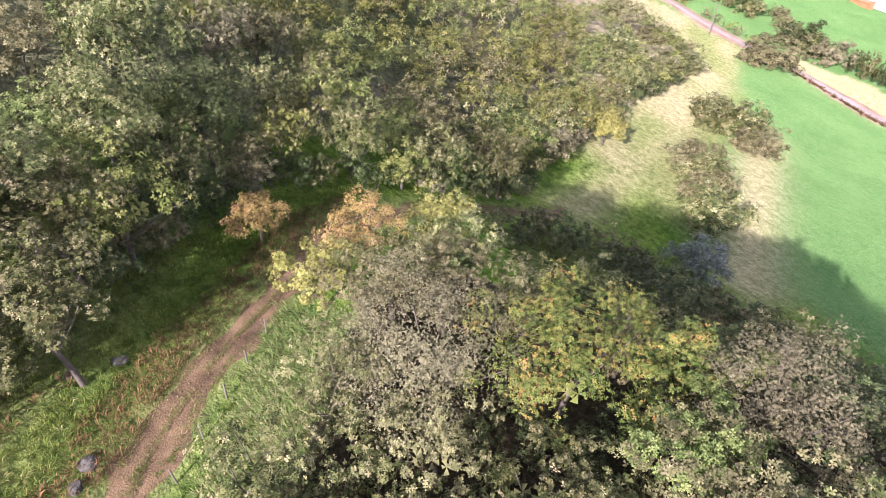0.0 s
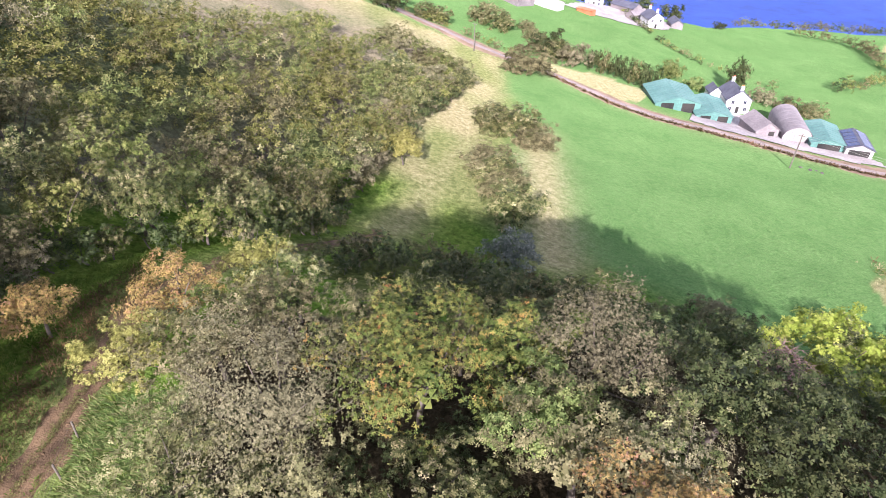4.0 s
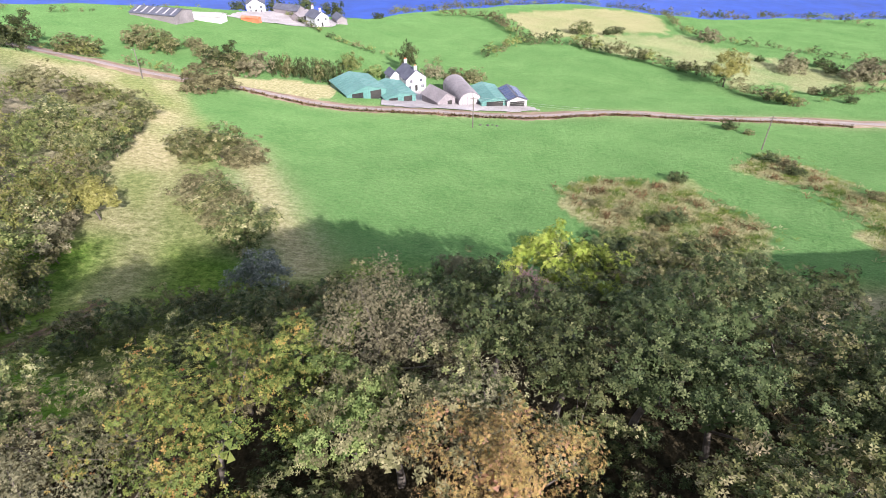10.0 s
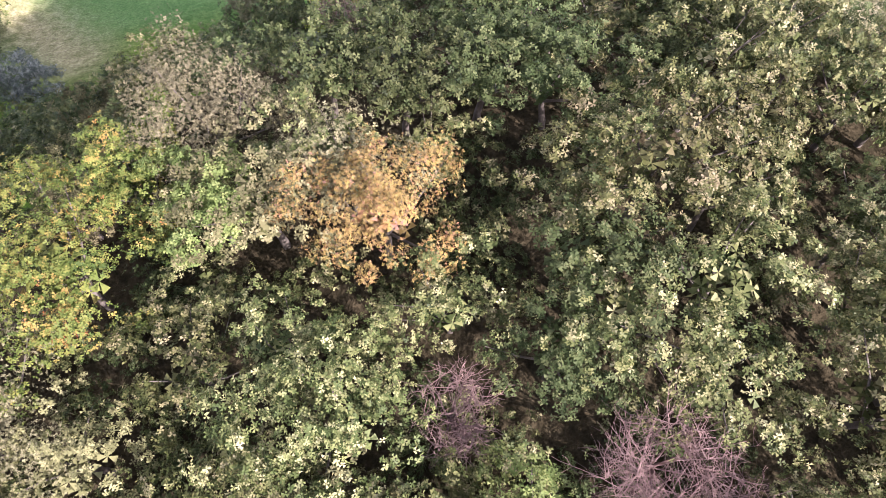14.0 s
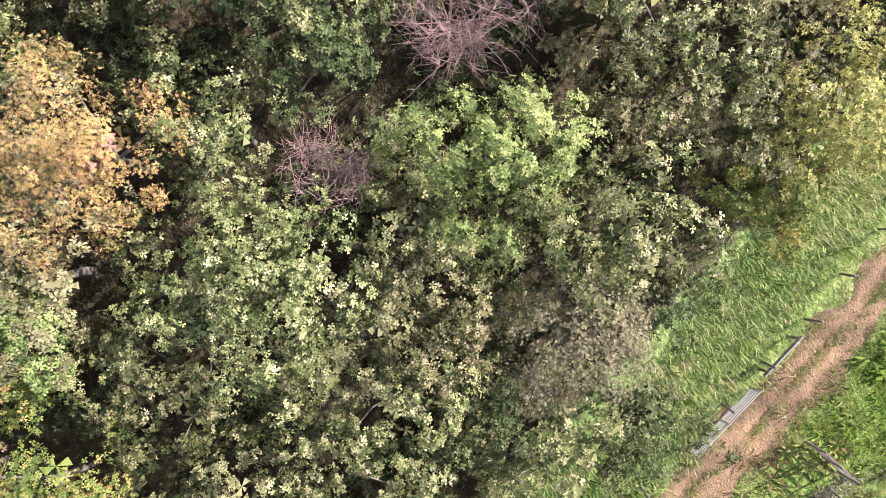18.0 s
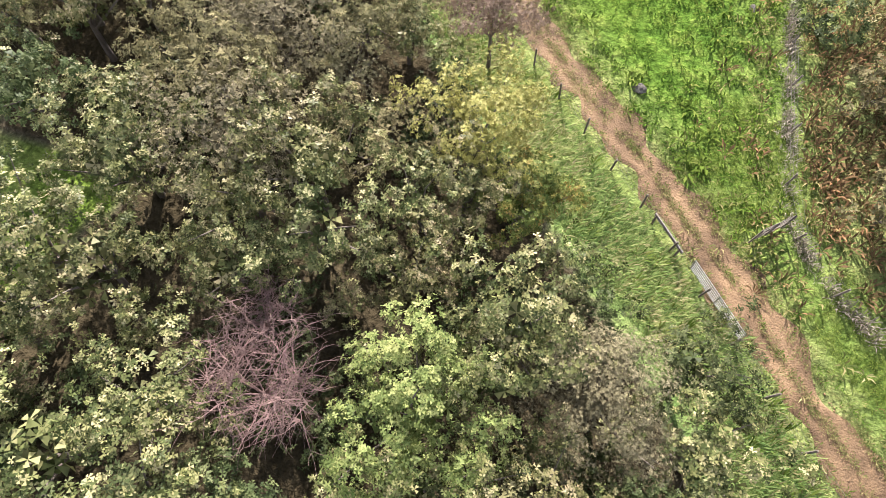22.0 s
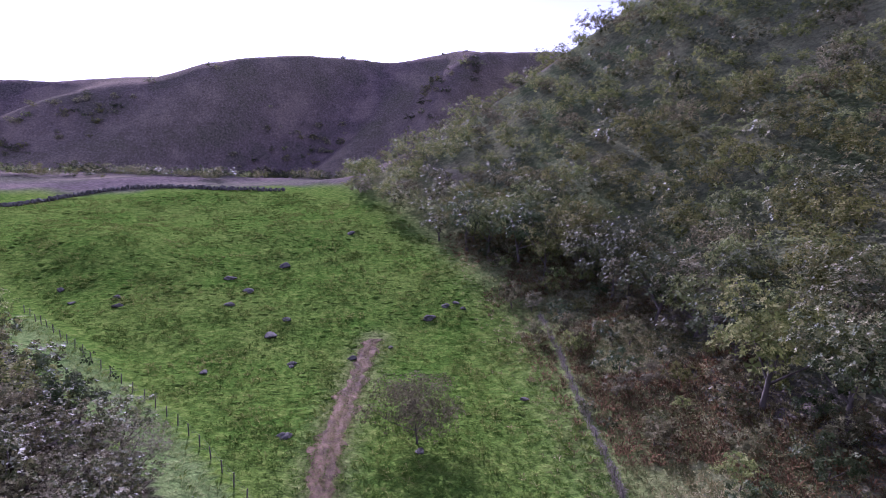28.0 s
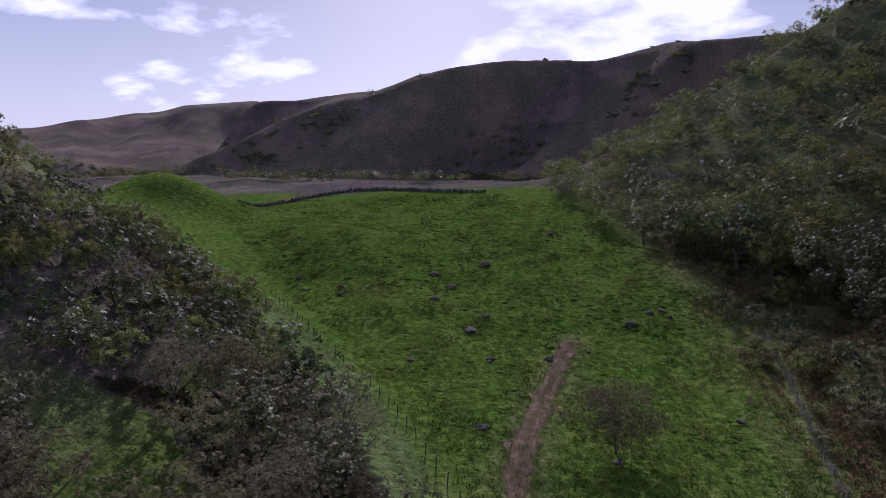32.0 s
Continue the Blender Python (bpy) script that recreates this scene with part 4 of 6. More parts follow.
# tall trees along the lower edge of the hillside wood
edge = along([(6, -102), (-8, -88), (-15.5, -76), (-20.5, -64), (-22, -50), (-24, -36), (-27, -20)], 6.2)
for k, (x, y) in enumerate(np.concatenate([edge, edge + np.array([-5.5, 1.5])])):
    x, y = x + rng.uniform(-1.4, 1.4), y + rng.uniform(-1.6, 1.6)
    tree("tree", WESTERN[(1, 6, 5, 6, 0, 1, 6)[k % 7]], x, y, float(height(x, y)) - 0.3, rng.uniform(0, 6.3), rng.uniform(1.15, 1.75), "tall dark broad-leaved tree at the lower edge of the hillside wood", "tree", "tall trees at the wood's lower edge", rng.uniform(0.9, 1.2))
# low bushes along the foot of the wood
for k, (x, y) in enumerate(along(WEST_WOOD[1:14], 2.3)):
    kind = int(rng.choice(5, p=[0.35, 0.15, 0.15, 0.25, 0.1]))
    x, y = x + rng.uniform(-1.2, 0.4), y + rng.uniform(-0.8, 0.8)
    tree("bush", SCRUB[kind], x, y, float(height(x, y)) - 0.15, rng.uniform(0, 6.3), rng.uniform(0.7, 1.35), "leafy bush at the foot of the hillside wood", "bush", "bushes at the wood's foot")
rest = spots[order[110:]]
near = np.hypot(rest[:, 0], rest[:, 1]) < 115
joined_trees("far_wood", rest[near], "dense broad-leaved wood on the steep western hillside", 3, (0.85, 1.45), FAR, (0.3, 0.16, 0.2, 0.02, 0.08, 0.24))
joined_trees("far_wood", rest[~near], "dense broad-leaved wood on the far end of the hillside", 4, (0.7, 1.25), FAR, (0.34, 0.2, 0.16, 0.02, 0.08, 0.2))


# ---------------------------------------------------------------- fences and gates
def post_mesh(tall=1.25, r=0.048):
    bm = bmesh.new()
    bmesh.ops.create_cone(bm, cap_ends=True, segments=8, radius1=r, radius2=r * 0.92, depth=tall + 0.4, matrix=Matrix.Translation((0, 0, (tall - 0.4) / 2)))
    top = [e for e in bm.edges if all(v.co.z > tall - 0.01 for v in e.verts)]
    bmesh.ops.bevel(bm, geom=top, offset=0.012, segments=1, affect="EDGES")
    return bm_mesh("post", bm, POST_WOOD)


def wire_fence(points, spacing, label, tall=0.98, seed=1, lean=5, wires=3, skip=()):
    rng = np.random.default_rng(seed)
    fence = new("fence")
    me = post_mesh(tall)
    tops = []
    for k, (x, y) in enumerate(along(points, spacing)):
        z = float(height(x, y))
        if k in skip:
            continue
        p = new("post", me)
        p.parent = fence
        p.matrix_basis = pose(x, y, z, rng.uniform(-lean, lean), rng.uniform(-lean, lean), rng.uniform(0, 360)) @ Matrix.Diagonal((1, 1, rng.uniform(0.88, 1.08), 1))
        tops.append((x, y, z))
    for h in np.linspace(0.35, 0.92, wires) * tall:
        v, f = tubes([np.array([(x, y, z + h, 0.004) for x, y, z in tops])], 4)
        part("wire", mesh_from("wire", v, f, FENCE_WIRE), None, fence)
    return tagged(fence, label, "fence")


wire_fence(FENCE, 2.1, "wooden post and wire fence along the track and up the bank")
wire_fence(FENCE_WEST, 2.6, "old leaning post and wire fence overgrown with grass", 0.9, 2, 9)

LANE_SIDE = [(x + 0.3, y - 3.6) for x, y in ROAD if -64 < x < 125]
wire_fence(LANE_SIDE, 3.2, "low post and wire fence beside the lane", 1.15, 5, 6, 2)


def tube_part(name, a, b, r, material, parent, sides=6):
    v, f = tubes([np.array([[*a, r], [*b, r]])], sides)
    return part(name, mesh_from(name, v, f, material), None, parent)


def field_gate(length, tall, rails, m, material, label, r=0.025, braces=True, slat=False):
    """A field gate: two stiles, rails and a brace, hinge side at the origin."""
    g = new("field_gate")
    g.matrix_basis = m
    for x in (0.0, length / 2, length):
        tube_part("stile", (x, 0, 0.02), (x, 0, tall), r * 1.25, material, g)
    for k in range(rails):
        z = 0.06 + (tall - 0.09) * (k / (rails - 1)) ** 1.15
        if slat:
            bm = bmesh.new()
            box(bm, length / 2, 0.03, z, length, 0.03, 0.09, 0.008)
            part("rail", bm, material, g)
        else:
            tube_part("rail", (0, 0, z), (length, 0, z), r, material, g)
    if braces:
        tube_part("brace", (0, 0.02, 0.1), (length / 2, 0.02, tall - 0.05), r * 0.8, material, g)
    return tagged(g, label, "gate")


gz = float(height(-8.1, -9.9))
field_gate(3.15, 1.12, 6, pose(-9.0, -8.2, gz + 0.06, 0, 0, -47.6) @ pose(0, 0, 0, -14, 0, 0), GREY_STEEL, "galvanised steel field gate leaning back against the fence", 0.022)
sz = float(height(-9.8, -13.2))
field_gate(1.6, 1.1, 5, pose(-9.0, -12.4, sz + 0.05, 0, 0, 222), POST_WOOD, "weathered wooden hurdle gate standing open at the fence's end", 0.03, True, True)


def hurdle_board():
    t = new("board")
    t.matrix_basis = pose(-5.7, -11.5, float(height(-5.7, -11.5)) + 0.4, 0, 0, -47)
    bm = bmesh.new()
    box(bm, 0, 0, 0.12, 1.9, 0.05, 0.17, 0.012)
    part("plank", bm, GREY_SHEET, t)
    for x in (-0.8, 0.8):
        bm = bmesh.new()
        box(bm, x, 0.06, -0.15, 0.09, 0.07, 0.9, 0.01)
        part("stake", bm, POST_WOOD, t)
    tagged(t, "pale weathered plank nailed to two stakes beside the gate", "board")


hurdle_board()


# ---------------------------------------------------------------- rocks
def rock_mesh(seed, name="boulder"):
    bm = bmesh.new()
    bmesh.ops.create_icosphere(bm, subdivisions=3, radius=1.0)
    off = Vector((seed * 3.7, seed * 1.9, seed * 2.3))
    for v in bm.verts:
        c = v.co.copy()
        k = 1 + 0.38 * noise.noise(c * 0.9 + off) + 0.16 * noise.noise(c * 2.3 + off) + 0.05 * noise.noise(c * 6 + off)
        # flattened facets
        for n in range(5):
            q = Vector((math.sin(seed + n * 2.1), math.cos(seed * 1.7 + n * 1.3), math.sin(n * 1.9 + seed * 0.6))).normalized()
            k = min(k, 0.86 / max(0.25, c.dot(q) + 0.25)) if c.dot(q) > 0.4 else k
        v.co = c * k
    return bm_mesh(name, bm, STONE)


ROCKS = [rock_mesh(s) for s in range(1, 7)]
for k, (x, y, s) in enumerate([(31.6, -75.7, 0.95), (30.3, -87.6, 1.15), (23.5, -62, 0.95), (31.7, -69.9, 0.8), (5.8, -70.7, 1.05), (3.9, -74.7, 0.7), (23.3, -67.1, 0.7), (13.1, -58.4, 0.65), (25.9, -50.7, 0.5),
                               (45.7, -68.4, 0.6), (35.7, -79.9, 0.85), (23.4, -104.7, 0.9), (18.6, -54.6, 0.4), (14.3, -39.3, 0.6), (3.8, -38.5, 0.45), (0.9, -32.4, 0.35), (-4.6, -48.8, 0.5), (1.3, -24.5, 0.3),
                               (-8, -25.5, 0.32), (-3.5, -18.8, 0.42), (-23.5, 0.2, 0.45), (-23.9, -1.7, 0.4), (-18.1, -3.2, 0.4), (-18.9, -2.5, 0.45), (9.5, -62.5, 0.4), (1.5, -74, 0.5), (50, -66, 0.5), (53.8, -69.3, 0.7), (2.6, -75.7, 0.6), (18.8, -55.3, 0.6), (13.9, -39.3, 0.6), (36.1, -79.7, 0.9), (21, 144, 0.5), (23, 143.4, 0.6), (24.4, 144.2, 0.4), (25.5, 143, 0.5), (44, -66, 0.7)]):
    b = new("boulder", ROCKS[k % 6])
    b.matrix_basis = pose(x, y, float(height(x, y)) + 0.1 * s, 0, 0, 57 * k) @ Matrix.Diagonal((s, s * 0.8, s * 0.5, 1))
    tagged(b, "weathered grey basalt boulder half sunk in the turf", "boulder", "boulders in the pasture")


# ---------------------------------------------------------------- grass
def grass_material(name, stops):
    def build(nt, b):
        geo = nt.nodes.new("ShaderNodeNewGeometry")
        big = noise_tex(nt, 0.12, 3, 0.6, "World")
        a = nt.nodes.new("ShaderNodeMath")
        a.operation = "MULTIPLY_ADD"
        nt.links.new(geo.outputs["Random Per Island"], a.inputs[0])
        a.inputs[1].default_value = 0.5
        nt.links.new(big.outputs["Fac"], a.inputs[2])
        c = nt.nodes.new("ShaderNodeMath")
        c.operation = "SUBTRACT"
        nt.links.new(a.outputs[0], c.inputs[0])
        c.inputs[1].default_value = 0.25
        col = ramp_of(nt, c.outputs[0], stops)
        nt.links.new(col, b.inputs["Base Color"])
        tr = nt.nodes.new("ShaderNodeBsdfTranslucent")
        nt.links.new(col, tr.inputs["Color"])
        ms = nt.nodes.new("ShaderNodeMixShader")
        ms.inputs[0].default_value = 0.42
        nt.links.new(b.outputs[0], ms.inputs[1])
        nt.links.new(tr.outputs[0], ms.inputs[2])
        nt.links.new(ms.outputs[0], nt.nodes["Material Output"].inputs["Surface"])
    return mat(name, build, 0.95, 0.0)


PASTURE = grass_material("pasture_grass", [(0.15, (0.036, 0.08, 0.011)), (0.5, (0.088, 0.155, 0.022)), (0.85, (0.19, 0.24, 0.046))])
LONG_GRASS = grass_material("long_grass", [(0.15, (0.1, 0.17, 0.05)), (0.5, (0.23, 0.31, 0.095)), (0.85, (0.42, 0.4, 0.18))])
STRAW = grass_material("dry_stalks", [(0.15, (0.07, 0.095, 0.027)), (0.5, (0.17, 0.165, 0.062)), (0.85, (0.34, 0.28, 0.14))])
BRACKEN = grass_material("bracken_fronds", [(0.15, (0.055, 0.045, 0.02)), (0.5, (0.14, 0.095, 0.048)), (0.85, (0.31, 0.175, 0.09))])


def tufts(name, pts, tall, wide, blades, width, material, label, seed, comb=(0.0, 0.0)):
    """Tufts of thin bent blades at the points given; comb leans them all one way."""
    rng = np.random.default_rng(seed)
    n = len(pts)
    c = np.column_stack([pts, height(pts[:, 0], pts[:, 1]) - 0.02])
    s = rng.uniform(0.55, 1.35, n)[:, None]
    zz, lean = np.array([0, 0, 1.0]), np.array([*comb, 0.0])
    v = []
    for k in range(blades):
        a = 2 * math.pi * k / blades + rng.uniform(-0.7, 0.7, n)
        d = np.stack([np.cos(a), np.sin(a), np.zeros(n)], 1)
        e = np.stack([-np.sin(a), np.cos(a), np.zeros(n)], 1) * width * s
        out, up = rng.uniform(0.3, 1.0, n)[:, None] * wide * s, rng.uniform(0.5, 1.1, n)[:, None] * tall * s
        b = c + d * wide * s * rng.uniform(0, 0.35, n)[:, None]
        mid = b + d * out * 0.55 + lean * up * 0.6 + zz * up * 0.8
        v += [b, mid + e, b + d * out * 1.1 + lean * up * 1.4 + zz * up * 0.85, mid - e]
    v = np.stack(v, 1).reshape(-1, 3)
    return tagged(new(name, mesh_from(name, v, np.arange(len(v)).reshape(-1, 4), material)), label, "grass", kind="stuff")


def strew(poly, count, seed, blur=0.3):
    rng = np.random.default_rng(seed)
    px, py = [q[0] for q in poly], [q[1] for q in poly]
    p = np.stack([rng.uniform(min(px), max(px), count), rng.uniform(min(py), max(py), count)], 1)
    return p[inside(p[:, 0], p[:, 1], poly)] + rng.normal(size=(inside(p[:, 0], p[:, 1], poly).sum(), 2)) * blur


PALE_STRAW = grass_material("bleached_straw", [(0.15, (0.19, 0.175, 0.075)), (0.5, (0.33, 0.295, 0.145)), (0.85, (0.48, 0.42, 0.25))])
GREY_STRAW = grass_material("grey_straw", [(0.15, (0.13, 0.115, 0.085)), (0.5, (0.23, 0.2, 0.16)), (0.85, (0.36, 0.32, 0.26))])
TUSSOCK = grass_material("tussock_grass", [(0.15, (0.05, 0.085, 0.014)), (0.5, (0.12, 0.17, 0.03)), (0.85, (0.26, 0.26, 0.08))])
VALLEY = [(-10, -11), (-10, -40), (-7, -60), (3, -95), (20, -125), (45, -140), (95, -128), (100, -100), (60, -70), (42, -57), (24, -42), (10, -28), (4, -23), (-1, -19), (-6, -14)]
p = strew(VALLEY, 90000, 1)
p = p[(line_distance(p[:, 0], p[:, 1], TRACK) > 0.9) & (np.hypot(p[:, 0] + 10.6, p[:, 1] + 11.9) > 1.9) & (np.random.default_rng(2).uniform(size=len(p)) < 52 / (22 + np.hypot(p[:, 0], p[:, 1])))]
tufts("pasture_tussocks", p, 0.17, 0.25, 7, 0.028, PASTURE, "short grazed green tussocks across the valley floor", 1, (0.2, 0.3))
rng = np.random.default_rng(31)
p = strew(VALLEY, 32000, 32)
p = p[(line_distance(p[:, 0], p[:, 1], TRACK) > 1.3) & (np.sin(0.5 * p[:, 0] + 1.3 * np.sin(0.31 * p[:, 1])) * np.sin(0.43 * p[:, 1] + np.sin(0.37 * p[:, 0])) > rng.uniform(-0.4, 0.8, len(p)))]
tufts("coarse_tussocks", p, 0.34, 0.42, 9, 0.045, TUSSOCK, "coarse darker tussocks dotted over the pasture", 9, (0.2, 0.3))
NEAR_BANK = [(-22, 8), (-15, 0.5), (-9, -8), (-6, -10.5), (-2, -14.3), (2, -18.2), (8, -24.3), (9, -22), (2, -14), (-3, -9.5), (-8, -5), (-11, -0.5), (-15, 6), (-19, 10)]
BANK = [(-22, 8), (-15, 0.5), (-12, -4), (-9, -8), (-6, -10.5), (-2, -14.3), (2, -18.2), (7, -23.3), (13, -29), (25, -41), (38, -51), (52, -61), (50, -56), (36, -46.5), (24, -36.5), (14, -27), (7, -20), (2, -14), (-3, -9.5), (-8, -5), (-11, -0.5), (-15, 6), (-19, 10)]
tufts("bank_grass", np.concatenate([strew(NEAR_BANK, 70000, 3), strew(BANK, 40000, 4)]), 0.22, 0.26, 6, 0.016, LONG_GRASS, "long pale green grass on the bank beside the fence", 2, (-0.5, -0.4))
tufts("bank_clumps", strew(BANK, 5000, 45), 0.34, 0.4, 9, 0.03, TUSSOCK, "darker coarse clumps in the grass of the bank", 45, (-0.3, -0.3))
tufts("straw_grass", strew(NEAR_BANK, 15000, 13), 0.24, 0.3, 6, 0.014, PALE_STRAW, "bleached straw stalks lying in the bank's grass", 13, (-0.5, -0.4))
WESTSIDE = [(-10.5, -14), (-10.5, -40), (-8, -58), (-4, -78), (4, -105), (-6, -104), (-18, -80), (-23, -60), (-25, -40), (-30, -20), (-29, -5), (-24, -6), (-15, -11)]
p = strew(WESTSIDE, 24000, 4, 1.8)
tufts("bracken", p[(line_distance(p[:, 0], p[:, 1], FENCE_WEST) > 0.6) & (np.sin(0.23 * p[:, 0] + 0.17 * p[:, 1]) + np.sin(0.31 * p[:, 1] - 0.2 * p[:, 0]) > -0.4)], 0.42, 0.5, 8, 0.042, BRACKEN, "rusty brown bracken on the foot of the hill", 3)
p = along(FENCE_WEST, 0.03)
p = p[np.sin(1.7 * p[:, 1] + 2 * np.sin(0.6 * p[:, 1])) > np.random.default_rng(42).uniform(-1.3, 0.9, len(p))]
p = p + np.random.default_rng(41).normal(size=p.shape) * 0.15
tufts("fence_grass", p, 0.38, 0.3, 6, 0.016, GREY_STRAW, "grey bleached grass grown up through the old fence", 41)
p = strew(WESTSIDE, 15000, 15, 2.2)
tufts("pale_grass", p[(line_distance(p[:, 0], p[:, 1], FENCE_WEST) > 0.6) & (np.sin(0.29 * p[:, 0] + 0.9) + np.sin(0.24 * p[:, 1] + 0.3 * p[:, 0]) > 0.1)], 0.3, 0.4, 8, 0.03, PALE_STRAW, "bleached straw grass in patches on the hill's foot", 43, (0.3, 0.2))
p = strew(WESTSIDE, 26000, 5, 2.6)
tufts("dry_grass", p[line_distance(p[:, 0], p[:, 1], FENCE_WEST) > 0.6], 0.34, 0.38, 7, 0.028, STRAW, "straw-coloured rough grass on the foot of the hill", 4, (0.3, 0.2))
WET = [(-14, -7), (-16, -4.5), (-19, 0), (-22, 4), (-25, 9), (-28, 15), (-33, 20), (-32, 10), (-28, 0), (-27, -6), (-20, -9)]
p = strew(WET, 14000, 6)
d = line_distance(p[:, 0], p[:, 1], TRACK)
tufts("ditch_bracken", p[(d > 0.95) & (d < 3.4)], 0.3, 0.3, 6, 0.015, BRACKEN, "reddish brown bracken and soil along the ditch", 8)
tufts("ditch_grass", p[d > 3.0], 0.28, 0.3, 6, 0.015, TUSSOCK, "rough olive grass and rushes by the ditch", 5)
def streaks(points, count, seed, low, high):
    """Points of a rough bank, gathered in slanting streaks."""
    q = np.concatenate([strew(poly, count, seed + k, 1.6) for k, poly in enumerate(points)])
    w = np.sin(0.42 * q[:, 0] - 0.55 * q[:, 1] + 1.5 * np.sin(0.16 * q[:, 0])) + 0.6 * np.sin(0.9 * q[:, 0] + 0.35 * q[:, 1])
    return q[(w > low) & (w < high)]


BANKS = [ROUGH_NEAR, ROUGH_FAR]
tufts("bank_bracken", streaks(BANKS, 2000, 61, 0.7, 2), 0.6, 0.8, 7, 0.07, BRACKEN, "brown bracken on the rough bank below the wood", 14, (0.3, 0.1))
tufts("bank_straw", streaks(BANKS, 3600, 63, -0.6, 0.8), 0.4, 0.8, 7, 0.05, PALE_STRAW, "rough straw-coloured grass on the bank below the wood", 15, (0.5, 0.2))
tufts("bank_rushes", streaks(BANKS, 3600, 65, -2, -0.3), 0.4, 0.7, 7, 0.05, TUSSOCK, "olive rushes on the bank below the wood", 18, (0.3, 0.2))
p = along(LANE_SIDE, 0.22)
tufts("verge_growth", p + np.random.default_rng(51).normal(size=p.shape) * 0.45, 0.7, 0.6, 6, 0.1, BRACKEN, "reddish brown growth along the lane's fence", 51)
CORNER = [(-6, -15), (-10, -11), (-14, -7), (-17, -8), (-12, -13), (-10.5, -18), (-8, -20)]
p = strew(CORNER, 7000, 7)
tufts("corner_grass", p[np.hypot(p[:, 0] + 10.6, p[:, 1] + 11.9) > 1.9], 0.1, 0.2, 7, 0.01, TUSSOCK, "green and yellow grass round the open gate", 6, (0.3, 0.2))
rng = np.random.default_rng(14)
p = along(TRACK, 0.07)
p = p + rng.normal(size=p.shape) * 0.06
side = rng.choice([-1.0, 1.0, 0.0], len(p), p=[0.42, 0.42, 0.16]) * rng.uniform(0.72, 1.3, len(p))
g = np.gradient(along(TRACK, 0.07), axis=0)
g /= np.linalg.norm(g, axis=1)[:, None]
tufts("track_grass", p + np.stack([g[:, 1], -g[:, 0]], 1) * side[:, None], 0.11, 0.18, 6, 0.014, PASTURE, "grass creeping in over the edges of the track", 7)

p = along(TRACK, 0.012)
g = np.gradient(p, axis=0)
g /= np.linalg.norm(g, axis=1)[:, None]
run = np.arange(len(p)) * 0.012
side = np.where(rng.uniform(size=len(p)) < 0.6, 0.12, -0.72) + rng.normal(size=len(p)) * (0.13 + 0.22 * smooth(-14, -24, p[:, 1])) + 0.1 * np.sin(0.9 * run)
keep = np.sin(1.9 * run + 3 * side) + np.sin(0.7 * run - 5 * side) > rng.uniform(-1.9, 1.2, len(p)) - 1.2 * smooth(-14, -24, p[:, 1])
tufts("rut_grass", (p + np.stack([g[:, 1], -g[:, 0]], 1) * side[:, None])[keep], 0.07, 0.13, 6, 0.012, STRAW, "worn grass between the ruts of the track", 16)

p = along(TRACK, 0.06)
g = np.gradient(p, axis=0)
g /= np.linalg.norm(g, axis=1)[:, None]
side = rng.choice([-1.0, 1.0], len(p)) * rng.normal(1.05, 0.2, len(p))
tufts("edge_straw", p + np.stack([g[:, 1], -g[:, 0]], 1) * side[:, None], 0.1, 0.2, 7, 0.012, STRAW, "dry yellowed grass along the edges of the track", 17)


def clods():
    """Lumps of earth and small stones trodden out along the track."""
    rng = np.random.default_rng(15)
    bm = bmesh.new()
    bmesh.ops.create_icosphere(bm, subdivisions=1, radius=1.0)
    base = np.array([v.co[:] for v in bm.verts])
    tri = np.array([[v.index for v in f.verts] for f in bm.faces])
    bm.free()
    q = along(TRACK[:int(len(TRACK) * 0.92)], 0.04)
    d = np.gradient(q, axis=0)
    d /= np.linalg.norm(d, axis=1)[:, None]
    q = q + np.stack([d[:, 1], -d[:, 0]], 1) * (rng.uniform(-0.95, 0.95, len(q)))[:, None]
    z = height(q[:, 0], q[:, 1]) - 0.06
    s = rng.uniform(0.012, 0.05, len(q)) * np.where(rng.uniform(size=len(q)) < 0.05, 1.9, 1)
    v = base[None] * (1 + rng.uniform(-0.35, 0.35, (len(q), len(base), 1))) * s[:, None, None] * np.array([1, 1, 0.6]) + np.column_stack([q, z])[:, None]
    f = (np.arange(len(q))[:, None, None] * len(base) + tri[None]).reshape(-1, 3)
    tagged(new("clods", mesh_from("clods", v.reshape(-1, 3), f, SOIL)), "loose clods of earth and stones on the track", "soil", kind="stuff")



